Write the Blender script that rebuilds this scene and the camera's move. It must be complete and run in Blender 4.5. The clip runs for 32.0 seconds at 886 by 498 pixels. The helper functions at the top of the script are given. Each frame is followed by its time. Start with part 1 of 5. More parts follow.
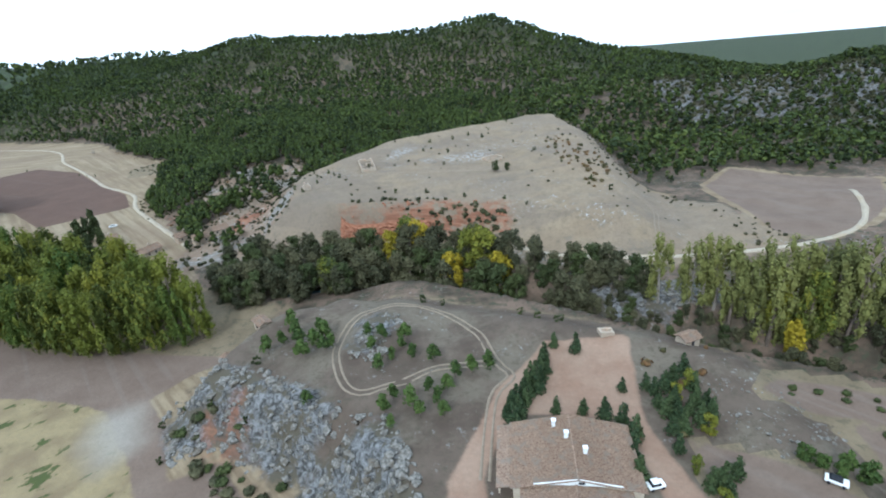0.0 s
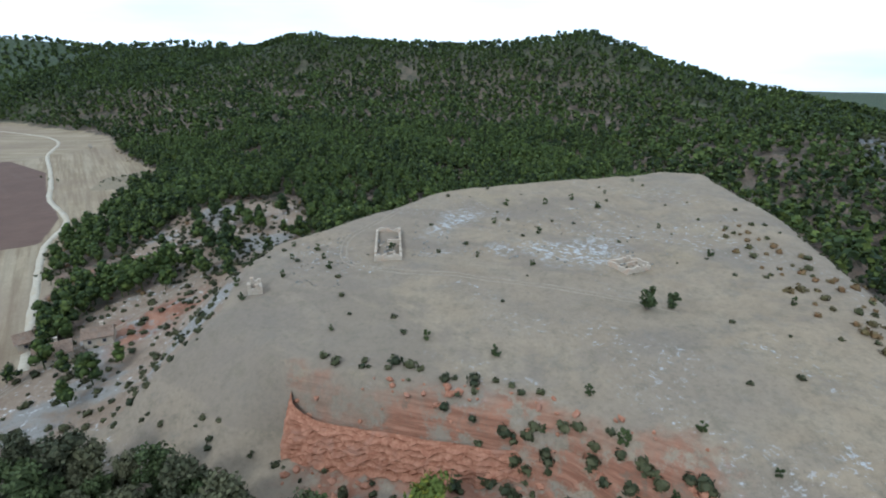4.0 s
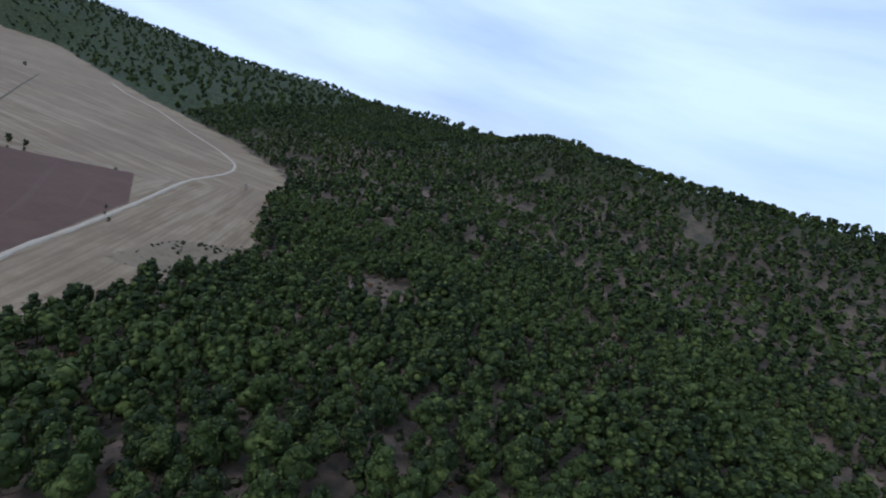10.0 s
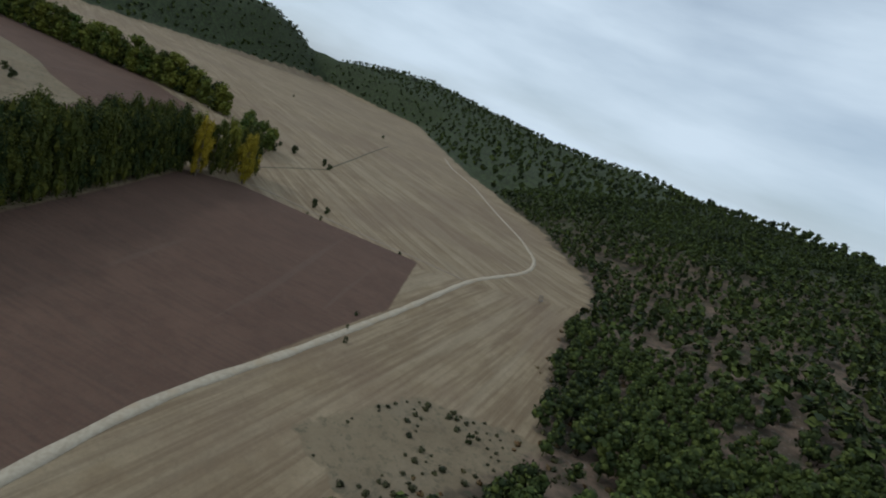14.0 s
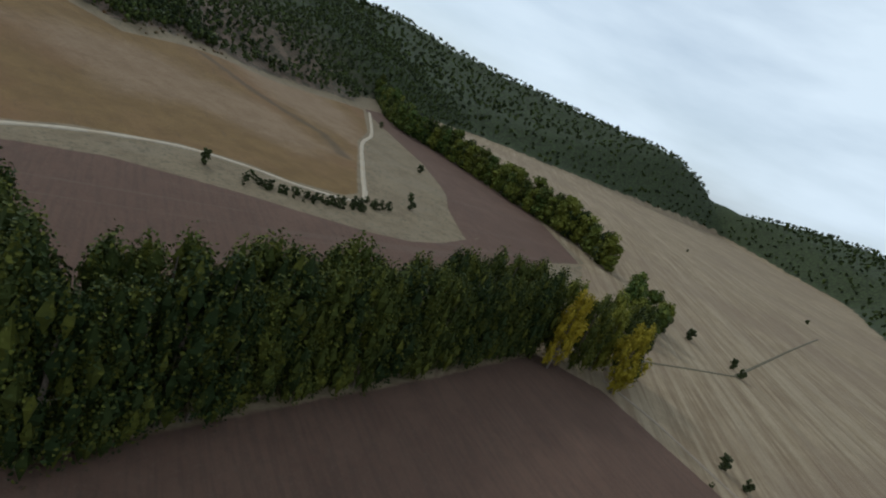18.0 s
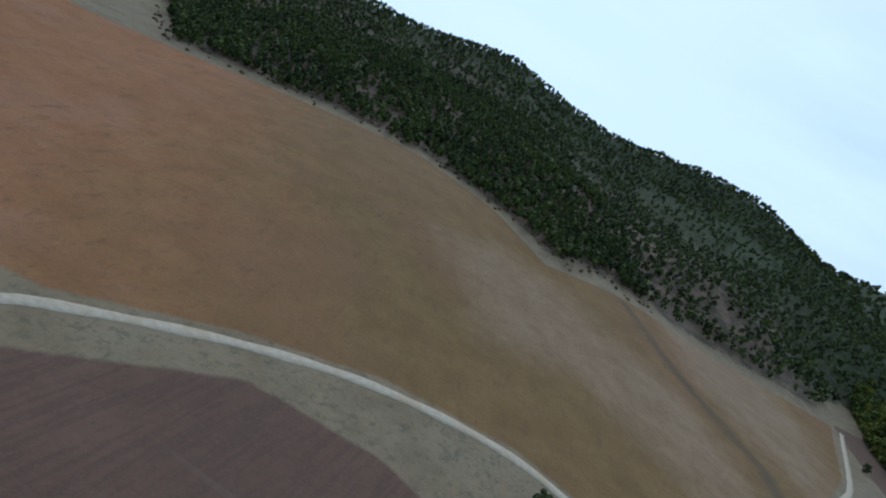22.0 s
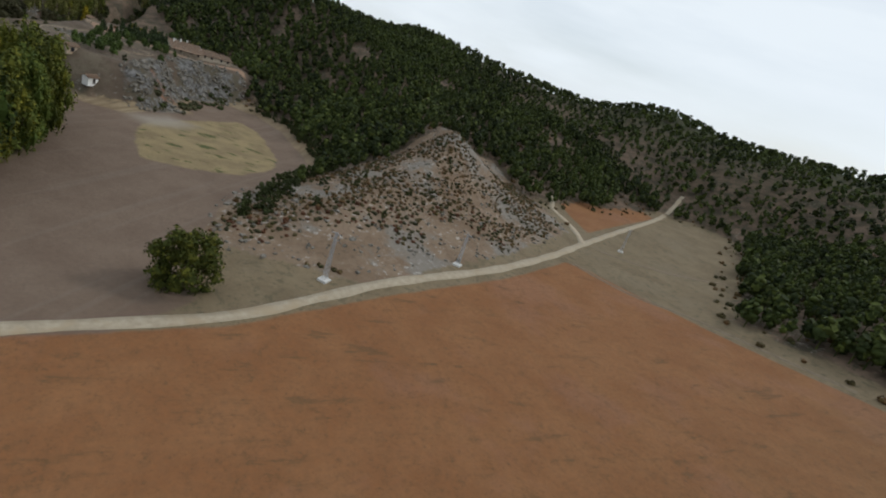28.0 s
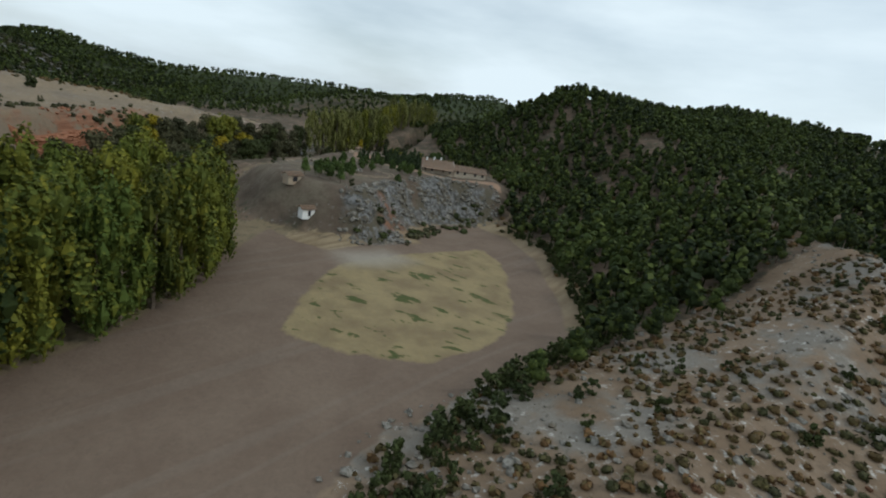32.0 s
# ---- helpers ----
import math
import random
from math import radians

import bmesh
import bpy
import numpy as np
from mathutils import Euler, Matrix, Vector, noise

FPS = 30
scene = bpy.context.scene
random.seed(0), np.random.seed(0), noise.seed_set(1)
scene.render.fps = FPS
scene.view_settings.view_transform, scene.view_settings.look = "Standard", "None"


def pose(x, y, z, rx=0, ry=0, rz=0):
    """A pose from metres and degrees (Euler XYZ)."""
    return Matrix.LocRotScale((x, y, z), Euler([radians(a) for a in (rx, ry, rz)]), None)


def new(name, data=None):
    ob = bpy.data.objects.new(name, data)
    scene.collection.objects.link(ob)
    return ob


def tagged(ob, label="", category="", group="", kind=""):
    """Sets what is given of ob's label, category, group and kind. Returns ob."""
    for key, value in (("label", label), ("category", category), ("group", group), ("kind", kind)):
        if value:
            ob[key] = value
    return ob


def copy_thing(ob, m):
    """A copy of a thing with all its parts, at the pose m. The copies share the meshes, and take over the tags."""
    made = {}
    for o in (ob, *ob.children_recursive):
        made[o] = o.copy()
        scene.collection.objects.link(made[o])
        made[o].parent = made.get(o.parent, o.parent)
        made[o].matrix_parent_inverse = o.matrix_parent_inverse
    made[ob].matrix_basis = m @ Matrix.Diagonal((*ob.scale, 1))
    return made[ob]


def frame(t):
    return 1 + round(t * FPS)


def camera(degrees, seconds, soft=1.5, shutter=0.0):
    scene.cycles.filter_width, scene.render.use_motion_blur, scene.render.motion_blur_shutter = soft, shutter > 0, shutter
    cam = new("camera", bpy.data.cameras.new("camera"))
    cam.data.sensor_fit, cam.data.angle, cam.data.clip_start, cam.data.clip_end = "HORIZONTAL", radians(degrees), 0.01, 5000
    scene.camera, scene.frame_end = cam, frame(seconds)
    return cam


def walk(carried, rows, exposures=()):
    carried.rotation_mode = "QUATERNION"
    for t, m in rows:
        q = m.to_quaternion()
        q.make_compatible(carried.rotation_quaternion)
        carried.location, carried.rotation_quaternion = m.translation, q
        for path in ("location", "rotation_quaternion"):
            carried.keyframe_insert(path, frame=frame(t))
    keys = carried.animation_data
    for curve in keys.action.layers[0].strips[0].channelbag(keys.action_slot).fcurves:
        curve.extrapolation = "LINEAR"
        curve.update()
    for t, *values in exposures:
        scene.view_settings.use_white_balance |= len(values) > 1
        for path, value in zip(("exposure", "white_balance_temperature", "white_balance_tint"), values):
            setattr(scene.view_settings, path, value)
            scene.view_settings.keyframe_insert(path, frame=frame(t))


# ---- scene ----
# ================= camera and its flight =================
cam = camera(82.8, 32.0, soft=2.0)
ROWS = [  # seconds, x, y, z, rx, ry, rz
    (0.0, 0.04, 0.04, 87.56, 66.50, 4.26, -1.60),
    (0.5, 0.24, 16.91, 85.51, 66.92, 3.44, -0.31),
    (1.0, 0.06, 33.96, 83.74, 67.36, 3.02, 0.51),
    (1.5, -0.47, 51.18, 82.23, 67.70, 2.56, 1.22),
    (2.0, -1.31, 68.53, 80.92, 67.84, 2.48, 1.92),
    (2.5, -2.41, 85.97, 79.68, 67.92, 2.19, 2.71),
    (3.0, -3.79, 103.44, 78.38, 68.15, 1.49, 3.71),
    (3.5, -5.52, 120.94, 77.00, 68.47, 0.18, 5.02),
    (5.5, -17.12, 191.44, 71.30, 70.25, -2.77, 11.27),
    (6.0, -21.41, 209.05, 70.42, 70.79, -3.82, 12.94),
    (6.5, -26.42, 226.46, 69.73, 71.76, -5.52, 15.20),
    (7.0, -32.16, 243.49, 69.18, 72.56, -7.66, 17.96),
    (7.5, -38.58, 259.97, 68.75, 73.29, -9.69, 21.04),
    (8.0, -45.51, 275.76, 68.51, 74.22, -11.86, 23.87),
    (8.5, -52.92, 290.85, 68.47, 75.60, -13.62, 25.91),
    (9.0, -60.88, 305.18, 68.54, 76.48, -14.30, 27.85),
    (9.5, -69.50, 318.63, 68.57, 76.74, -15.42, 30.61),
    (10.0, -78.89, 331.07, 68.51, 76.99, -16.64, 34.03),
    (10.5, -89.06, 342.39, 68.34, 76.84, -17.48, 37.66),
    (11.0, -99.96, 352.52, 68.03, 76.69, -18.18, 41.54),
    (11.5, -111.48, 361.48, 67.57, 76.75, -18.84, 45.16),
    (12.0, -123.46, 369.31, 66.95, 76.32, -19.98, 49.38),
    (12.5, -135.76, 376.07, 66.19, 75.76, -20.16, 54.03),
    (13.0, -148.21, 381.79, 65.34, 75.35, -20.50, 58.86),
    (13.5, -160.66, 386.49, 64.44, 74.93, -20.50, 64.19),
    (14.0, -173.02, 390.20, 63.52, 74.73, -21.23, 69.39),
    (14.5, -185.24, 392.91, 62.62, 74.37, -21.53, 75.12),
    (16.5, -233.19, 393.42, 59.49, 73.32, -21.65, 96.38),
    (17.0, -245.53, 390.71, 59.00, 72.93, -22.33, 102.33),
    (17.5, -257.79, 386.77, 58.69, 72.96, -23.01, 108.46),
    (18.0, -269.71, 381.53, 58.56, 72.46, -23.65, 114.20),
    (18.5, -281.04, 375.00, 58.58, 71.93, -25.10, 119.72),
    (19.0, -291.65, 367.36, 58.71, 71.65, -26.09, 125.72),
    (19.5, -301.44, 358.84, 58.89, 71.53, -27.35, 132.46),
    (20.0, -310.35, 349.67, 59.07, 71.55, -28.32, 139.52),
    (20.5, -318.34, 339.97, 59.20, 71.81, -29.66, 146.81),
    (21.0, -325.37, 329.70, 59.30, 72.25, -30.41, 153.65),
    (21.5, -331.40, 318.85, 59.37, 72.56, -30.48, 160.10),
    (22.0, -336.39, 307.44, 59.46, 72.74, -30.63, 166.73),
    (22.5, -340.27, 295.46, 59.59, 73.15, -30.37, 173.32),
    (23.0, -342.96, 282.92, 59.71, 72.75, -28.90, 179.45),
    (23.5, -344.35, 269.86, 59.76, 72.53, -27.92, 185.12),
    (24.0, -344.34, 256.40, 59.64, 72.24, -27.02, 190.54),
    (24.5, -342.91, 242.69, 59.24, 72.08, -26.08, 195.88),
    (25.0, -340.10, 229.00, 58.53, 72.08, -25.03, 201.04),
    (25.5, -336.02, 215.64, 57.54, 72.23, -23.29, 206.03),
    (27.5, -309.06, 169.08, 51.90, 70.07, -19.08, 225.13),
    (28.0, -300.41, 159.89, 50.67, 69.98, -18.59, 229.37),
    (28.5, -291.25, 151.64, 49.53, 69.74, -18.16, 233.42),
    (29.0, -281.76, 144.23, 48.41, 69.79, -17.32, 237.52),
    (29.5, -272.08, 137.56, 47.28, 70.94, -14.78, 241.76),
    (30.0, -262.43, 131.56, 46.15, 72.32, -12.35, 245.81),
    (30.5, -252.91, 126.19, 45.01, 73.08, -10.47, 249.52),
    (31.0, -243.49, 121.47, 43.85, 73.36, -9.82, 253.07),
    (31.5, -234.07, 117.47, 42.63, 73.79, -9.72, 256.65),
    (32.0, -224.59, 114.22, 41.31, 74.27, -9.53, 260.08),
]
walk(cam, [(t, pose(x, y, z, a, b, c)) for t, x, y, z, a, b, c in ROWS],
     exposures=[(0.0, 0.95, 5200, 3), (3.5, 0.7, 5100, 3), (6.0, 0.58, 4950, 3), (8.0, 0.5, 4600, 5), (9.0, 0.25, 4700, 9), (10.0, -0.13, 4950, 13), (12.0, -0.48, 5350, 7), (14.5, -0.45, 5750, 4), (19.0, -0.25, 5800, 4), (22.0, -0.2, 5050, 3), (24.0, -0.22, 5300, 4), (28.0, -0.18, 6350, 8), (30.0, -0.1, 6450, 4), (31.0, -0.16, 6200, 2), (32.0, -0.18, 6050, 2)])

# ================= world and light =================
world = bpy.data.worlds.new("sky")
scene.world = world
world.use_nodes = True
wn, wl = world.node_tree.nodes, world.node_tree.links
wn.clear()
w_out = wn.new("ShaderNodeOutputWorld")
w_bg = wn.new("ShaderNodeBackground")
w_sky = wn.new("ShaderNodeTexSky")
w_sky.sky_type, w_sky.sun_disc = "NISHITA", False
w_sky.sun_elevation, w_sky.sun_rotation = radians(42), radians(200)
w_sky.air_density, w_sky.dust_density = 1.0, 2.0
w_co = wn.new("ShaderNodeTexCoord")
w_map = wn.new("ShaderNodeMapping")
w_map.inputs["Scale"].default_value = (1.0, 1.6, 6.0)
w_map.inputs["Rotation"].default_value = (0.1, 0.0, 0.6)
w_noise = wn.new("ShaderNodeTexNoise")
w_noise.inputs["Scale"].default_value = 1.6
w_noise.inputs["Detail"].default_value = 6.0
w_ramp = wn.new("ShaderNodeValToRGB")
w_ramp.color_ramp.elements[0].position, w_ramp.color_ramp.elements[0].color = 0.30, (0.55, 0.55, 0.55, 1)
w_ramp.color_ramp.elements[1].position, w_ramp.color_ramp.elements[1].color = 0.62, (0.97, 0.97, 0.97, 1)
w_mix = wn.new("ShaderNodeMix")
w_mix.data_type = "RGBA"
w_mix.inputs["B"].default_value = (9.6, 10.2, 10.8, 1)
wl.new(w_co.outputs["Generated"], w_map.inputs["Vector"])
wl.new(w_map.outputs["Vector"], w_noise.inputs["Vector"])
wl.new(w_noise.outputs["Fac"], w_ramp.inputs["Fac"])
wl.new(w_ramp.outputs["Color"], w_mix.inputs["Factor"])
wl.new(w_sky.outputs["Color"], w_mix.inputs["A"])
wl.new(w_mix.outputs["Result"], w_bg.inputs["Color"])
w_bg.inputs["Strength"].default_value = 0.10
wl.new(w_bg.outputs["Background"], w_out.inputs["Surface"])

sun = new("sun", bpy.data.lights.new("sun", "SUN"))
sun.data.energy, sun.data.angle, sun.data.color = 1.2, radians(10), (1.0, 0.95, 0.88)
sun.matrix_world = pose(0, 0, 300, 50, 0, -22)


# ================= materials =================
class Nodes:
    """A short way to write node trees."""

    def __init__(self, name, rough=0.9):
        self.mat = bpy.data.materials.new(name)
        self.mat.use_nodes = True
        self.n, self.l = self.mat.node_tree.nodes, self.mat.node_tree.links
        self.bsdf = self.n["Principled BSDF"]
        self.bsdf.inputs["Roughness"].default_value = rough
        self.bsdf.inputs["Specular IOR Level"].default_value = 0.15
        self.pos = self.n.new("ShaderNodeNewGeometry").outputs["Position"]

    def put(self, socket, value):
        if isinstance(value, bpy.types.NodeSocket):
            self.l.new(value, socket)
        elif isinstance(value, (tuple, list)) and len(value) == 3 and socket.type == "RGBA":
            socket.default_value = (*value, 1)
        else:
            socket.default_value = value

    def noise(self, scale, detail=4.0, rough=0.6, stretch=None, turn=0.0, dist=0.0):
        v = self.pos
        if stretch:
            r = self.n.new("ShaderNodeMapping")
            r.inputs["Rotation"].default_value = (0, 0, radians(turn))
            self.l.new(v, r.inputs["Vector"])
            m = self.n.new("ShaderNodeMapping")
            m.inputs["Scale"].default_value = stretch
            self.l.new(r.outputs["Vector"], m.inputs["Vector"])
            v = m.outputs["Vector"]
        x = self.n.new("ShaderNodeTexNoise")
        self.put(x.inputs["Vector"], v)
        x.inputs["Scale"].default_value = scale
        x.inputs["Detail"].default_value = detail
        x.inputs["Roughness"].default_value = rough
        x.inputs["Distortion"].default_value = dist
        return x.outputs["Fac"]

    def voronoi(self, scale, feature="F1"):
        x = self.n.new("ShaderNodeTexVoronoi")
        x.feature = feature
        x.inputs["Scale"].default_value = scale
        self.put(x.inputs["Vector"], self.pos)
        return x.outputs["Distance"]

    def ramp(self, fac, a, b, lo=0.0, hi=1.0):
        x = self.n.new("ShaderNodeMapRange")
        x.interpolation_type = "SMOOTHSTEP"
        for key, value in (("Value", fac), ("From Min", a), ("From Max", b), ("To Min", lo), ("To Max", hi)):
            self.put(x.inputs[key], value)
        return x.outputs["Result"]

    def math(self, op, a, b=0.0):
        x = self.n.new("ShaderNodeMath")
        x.operation = op
        self.put(x.inputs[0], a)
        self.put(x.inputs[1], b)
        return x.outputs[0]

    def mix(self, fac, a, b):
        x = self.n.new("ShaderNodeMix")
        x.data_type = "RGBA"
        self.put(x.inputs["Factor"], fac)
        self.put(x.inputs["A"], a)
        self.put(x.inputs["B"], b)
        return x.outputs["Result"]

    def attr(self, name):
        x = self.n.new("ShaderNodeAttribute")
        x.attribute_name = name
        return x.outputs["Fac"]

    def rnd(self):
        return self.n.new("ShaderNodeObjectInfo").outputs["Random"]

    def island(self):
        return self.n.new("ShaderNodeNewGeometry").outputs["Random Per Island"]

    def bump(self, height, strength=0.5, distance=0.1):
        x = self.n.new("ShaderNodeBump")
        x.inputs["Strength"].default_value = strength
        x.inputs["Distance"].default_value = distance
        self.put(x.inputs["Height"], height)
        self.l.new(x.outputs["Normal"], self.bsdf.inputs["Normal"])

    def done(self, colour, rough=None):
        self.put(self.bsdf.inputs["Base Color"], colour)
        if rough is not None:
            self.put(self.bsdf.inputs["Roughness"], rough)
        return self.mat


def ground_material():
    m = Nodes("ground_soil", 0.95)
    big, mid, fine = m.noise(0.012, 5), m.noise(0.09, 6, 0.65), m.noise(1.1, 8, 0.7)
    edge = m.math("MULTIPLY", m.math("SUBTRACT", m.noise(0.16, 5, 0.7), 0.5), 9.0)
    soft = m.math("MULTIPLY", m.math("SUBTRACT", m.noise(0.05, 4, 0.7), 0.5), 26.0)

    def inside(name, wander, a=-0.6, b=0.6):
        return m.ramp(m.math("ADD", m.attr(name), wander), a, b)

    slight = m.math("MULTIPLY", edge, 0.22)
    # dry stubble with drilling rows
    sep = m.n.new("ShaderNodeSeparateXYZ")
    m.l.new(m.pos, sep.inputs[0])
    west = m.ramp(m.math("ADD", sep.outputs["X"], m.math("MULTIPLY", edge, 0.3)), -372, -378)

    def either(a, b):
        return m.math("ADD", m.math("MULTIPLY", a, m.math("SUBTRACT", 1.0, west)), m.math("MULTIPLY", b, west))

    rows_ = either(m.noise(0.55, 4, 0.65, (1.0, 0.035, 1.0), -42), m.noise(0.5, 4, 0.65, (1.0, 0.03, 1.0), 74))
    swath = either(m.noise(0.09, 3, 0.6, (1.0, 0.05, 1.0), -42, 0.3), m.noise(0.12, 3, 0.6, (1.0, 0.04, 1.0), 74, 0.2))
    grain = m.ramp(m.noise(0.42, 8, 0.85), 0.50, 0.66)
    stubble = m.mix(m.ramp(mid, 0.3, 0.7), (0.225, 0.166, 0.098), (0.290, 0.225, 0.142))
    stubble = m.mix(m.ramp(rows_, 0.40, 0.62, 0.0, 0.75), stubble, (0.155, 0.108, 0.064))
    stubble = m.mix(m.ramp(swath, 0.50, 0.62, 0.0, 0.5), stubble, (0.310, 0.250, 0.165))
    stubble = m.mix(m.ramp(big, 0.45, 0.62, 0.0, 0.5), stubble, (0.180, 0.126, 0.083))
    stubble = m.mix(m.math("MULTIPLY", grain, 0.35), stubble, (0.130, 0.095, 0.058))
    col = stubble
    # grey-green dry grass of the verges
    verge = m.mix(m.ramp(mid, 0.3, 0.7), (0.152, 0.115, 0.070), (0.205, 0.158, 0.098))
    verge = m.mix(m.ramp(m.noise(0.05, 5, 0.65), 0.48, 0.64, 0.0, 0.7), verge, (0.190, 0.150, 0.098))
    verge = m.mix(m.ramp(m.noise(0.45, 6, 0.75), 0.50, 0.64, 0.0, 0.6), verge, (0.078, 0.074, 0.046))
    col = m.mix(inside("verge", edge), col, verge)
    # ploughed brown earth
    furrow = m.noise(0.9, 3, 0.6, (1.0, 0.06, 1.0), 35)
    clod = m.noise(1.4, 6, 0.75)
    brown = m.mix(m.ramp(mid, 0.25, 0.75), (0.096, 0.055, 0.039), (0.128, 0.076, 0.053))
    brown = m.mix(m.ramp(big, 0.4, 0.65, 0.0, 0.7), brown, (0.096, 0.056, 0.040))
    brown = m.mix(m.ramp(furrow, 0.45, 0.6, 0.0, 0.30), brown, (0.062, 0.041, 0.031))
    brown = m.mix(m.ramp(clod, 0.52, 0.68, 0.0, 0.35), brown, (0.135, 0.098, 0.076))
    brown = m.mix(m.ramp(m.noise(0.16, 3, 0.5, (1.0, 0.03, 1.0), 118, 0.6), 0.62, 0.66, 0.0, 0.35), brown, (0.130, 0.092, 0.070))
    brown = m.mix(m.math("MULTIPLY", grain, 0.35), brown, (0.066, 0.042, 0.031))
    col = m.mix(inside("brown", slight), col, brown)
    # pale grey-brown harrowed soil
    pale = m.mix(m.ramp(mid, 0.25, 0.75), (0.142, 0.099, 0.073), (0.184, 0.134, 0.100))
    pale = m.mix(m.ramp(clod, 0.5, 0.7, 0.0, 0.3), pale, (0.105, 0.078, 0.060))
    pale = m.mix(m.ramp(m.noise(0.3, 3, 0.5, (1.0, 0.04, 1.0), 140, 0.5), 0.55, 0.63, 0.0, 0.3), pale, (0.195, 0.155, 0.124))
    col = m.mix(inside("pale", slight), col, pale)
    # orange earth, redder eastwards
    east = m.ramp(m.math("ADD", sep.outputs["X"], m.math("MULTIPLY", soft, 3.0)), -380, -270)
    och = m.mix(m.ramp(mid, 0.3, 0.7), (0.128, 0.077, 0.028), (0.170, 0.105, 0.040))
    och = m.mix(m.ramp(big, 0.42, 0.62, 0.0, 0.7), och, (0.165, 0.090, 0.044))
    red = m.mix(m.ramp(mid, 0.3, 0.7), (0.212, 0.093, 0.038), (0.250, 0.119, 0.052))
    red = m.mix(m.ramp(m.noise(0.03, 5, 0.65), 0.5, 0.62, 0.0, 0.5), red, (0.250, 0.125, 0.075))
    orange = m.mix(east, och, red)
    orange = m.mix(m.ramp(m.noise(0.35, 4, 0.7, (1, 0.25, 1), 20), 0.56, 0.7, 0.0, 0.55), orange, (0.100, 0.062, 0.030))
    orange = m.mix(m.ramp(clod, 0.54, 0.66, 0.0, 0.45), orange, (0.092, 0.055, 0.027))
    sand = m.mix(m.ramp(mid, 0.3, 0.7), (0.175, 0.115, 0.064), (0.220, 0.150, 0.090))
    orange = m.mix(m.math("MULTIPLY", inside("beige", m.math("MULTIPLY", soft, 1.4), -14, 12), 0.9), orange, sand)
    orange = m.mix(m.ramp(m.math("ADD", m.attr("swale"), m.math("MULTIPLY", edge, 1.1)), -5.0, 2.0, 0.0, 0.75), orange, (0.070, 0.053, 0.034))
    orange = m.mix(m.math("MULTIPLY", grain, 0.5), orange, (0.098, 0.058, 0.027))
    col = m.mix(inside("orange", slight), col, orange)
    # dry grass with green tufts
    tuft = m.ramp(m.noise(0.30, 4, 0.6, (1, 0.5, 1), 40), 0.58, 0.64)
    grass = m.mix(m.ramp(m.noise(0.12, 5), 0.35, 0.68), (0.270, 0.208, 0.108), (0.180, 0.130, 0.072))
    grass = m.mix(m.ramp(fine, 0.3, 0.7, 0.0, 0.25), grass, (0.285, 0.235, 0.140))
    grass = m.mix(tuft, grass, (0.066, 0.078, 0.024))
    col = m.mix(inside("island", m.math("MULTIPLY", edge, 0.5)), col, grass)
    # bare pasture with pale stone
    past = m.mix(m.ramp(mid, 0.3, 0.7), (0.214, 0.157, 0.100), (0.256, 0.194, 0.127))
    past = m.mix(m.ramp(big, 0.42, 0.6, 0.0, 0.6), past, (0.190, 0.148, 0.110))
    past = m.mix(m.ramp(m.noise(0.03, 4), 0.55, 0.7, 0.0, 0.6), past, (0.242, 0.182, 0.111))
    past = m.mix(m.ramp(m.noise(0.06, 5, 0.6, (1, 0.4, 1), 70), 0.56, 0.66, 0.0, 0.45), past, (0.150, 0.122, 0.096))
    chips = m.ramp(m.noise(0.6, 7, 0.75), 0.56, 0.64)
    stony = m.math("MULTIPLY", chips, m.ramp(m.noise(0.03, 5, 0.65, (1, 0.5, 1), 120), 0.50, 0.62))
    stony = m.math("MAXIMUM", stony, m.math("MULTIPLY", m.ramp(m.noise(0.5, 7, 0.8), 0.49, 0.58), inside("chalk", soft, -2, 8)))
    past = m.mix(m.ramp(m.noise(0.14, 6, 0.7), 0.52, 0.68, 0.0, 0.5), past, (0.145, 0.125, 0.098))
    past = m.mix(m.ramp(m.noise(0.9, 6, 0.8), 0.52, 0.66, 0.0, 0.45), past, (0.105, 0.085, 0.058))
    past = m.mix(m.ramp(m.noise(0.022, 5, 0.7, (1, 0.35, 1), 105, 0.5), 0.53, 0.60, 0.0, 0.7), past, (0.168, 0.130, 0.095))
    past = m.mix(m.ramp(m.noise(0.22, 8, 0.82), 0.50, 0.62, 0.0, 0.55), past, (0.140, 0.114, 0.076))
    past = m.mix(m.math("MULTIPLY", grain, 0.45), past, (0.120, 0.098, 0.066))
    past = m.mix(stony, past, (0.35, 0.335, 0.31))
    col = m.mix(inside("bald", edge), col, past)
    # grey-brown knoll
    knoll = m.mix(m.ramp(mid, 0.3, 0.7), (0.078, 0.056, 0.041), (0.122, 0.092, 0.068))
    knoll = m.mix(m.ramp(m.noise(0.05, 5, 0.7), 0.46, 0.60, 0.0, 0.8), knoll, (0.148, 0.122, 0.088))
    knoll = m.mix(m.ramp(m.noise(0.5, 7, 0.8), 0.50, 0.64, 0.0, 0.65), knoll, (0.066, 0.056, 0.036))
    knoll = m.mix(m.math("MULTIPLY", chips, m.ramp(m.noise(0.08, 5, 0.7), 0.52, 0.60)), knoll, (0.24, 0.225, 0.20))
    col = m.mix(inside("knoll", edge), col, knoll)
    # forest floor: rosy earth, litter, stone
    floor_ = m.mix(m.ramp(mid, 0.34, 0.64), (0.048, 0.039, 0.026), (0.160, 0.110, 0.078))
    floor_ = m.mix(m.ramp(m.noise(0.4, 6, 0.7), 0.52, 0.62), floor_, (0.057, 0.057, 0.034))
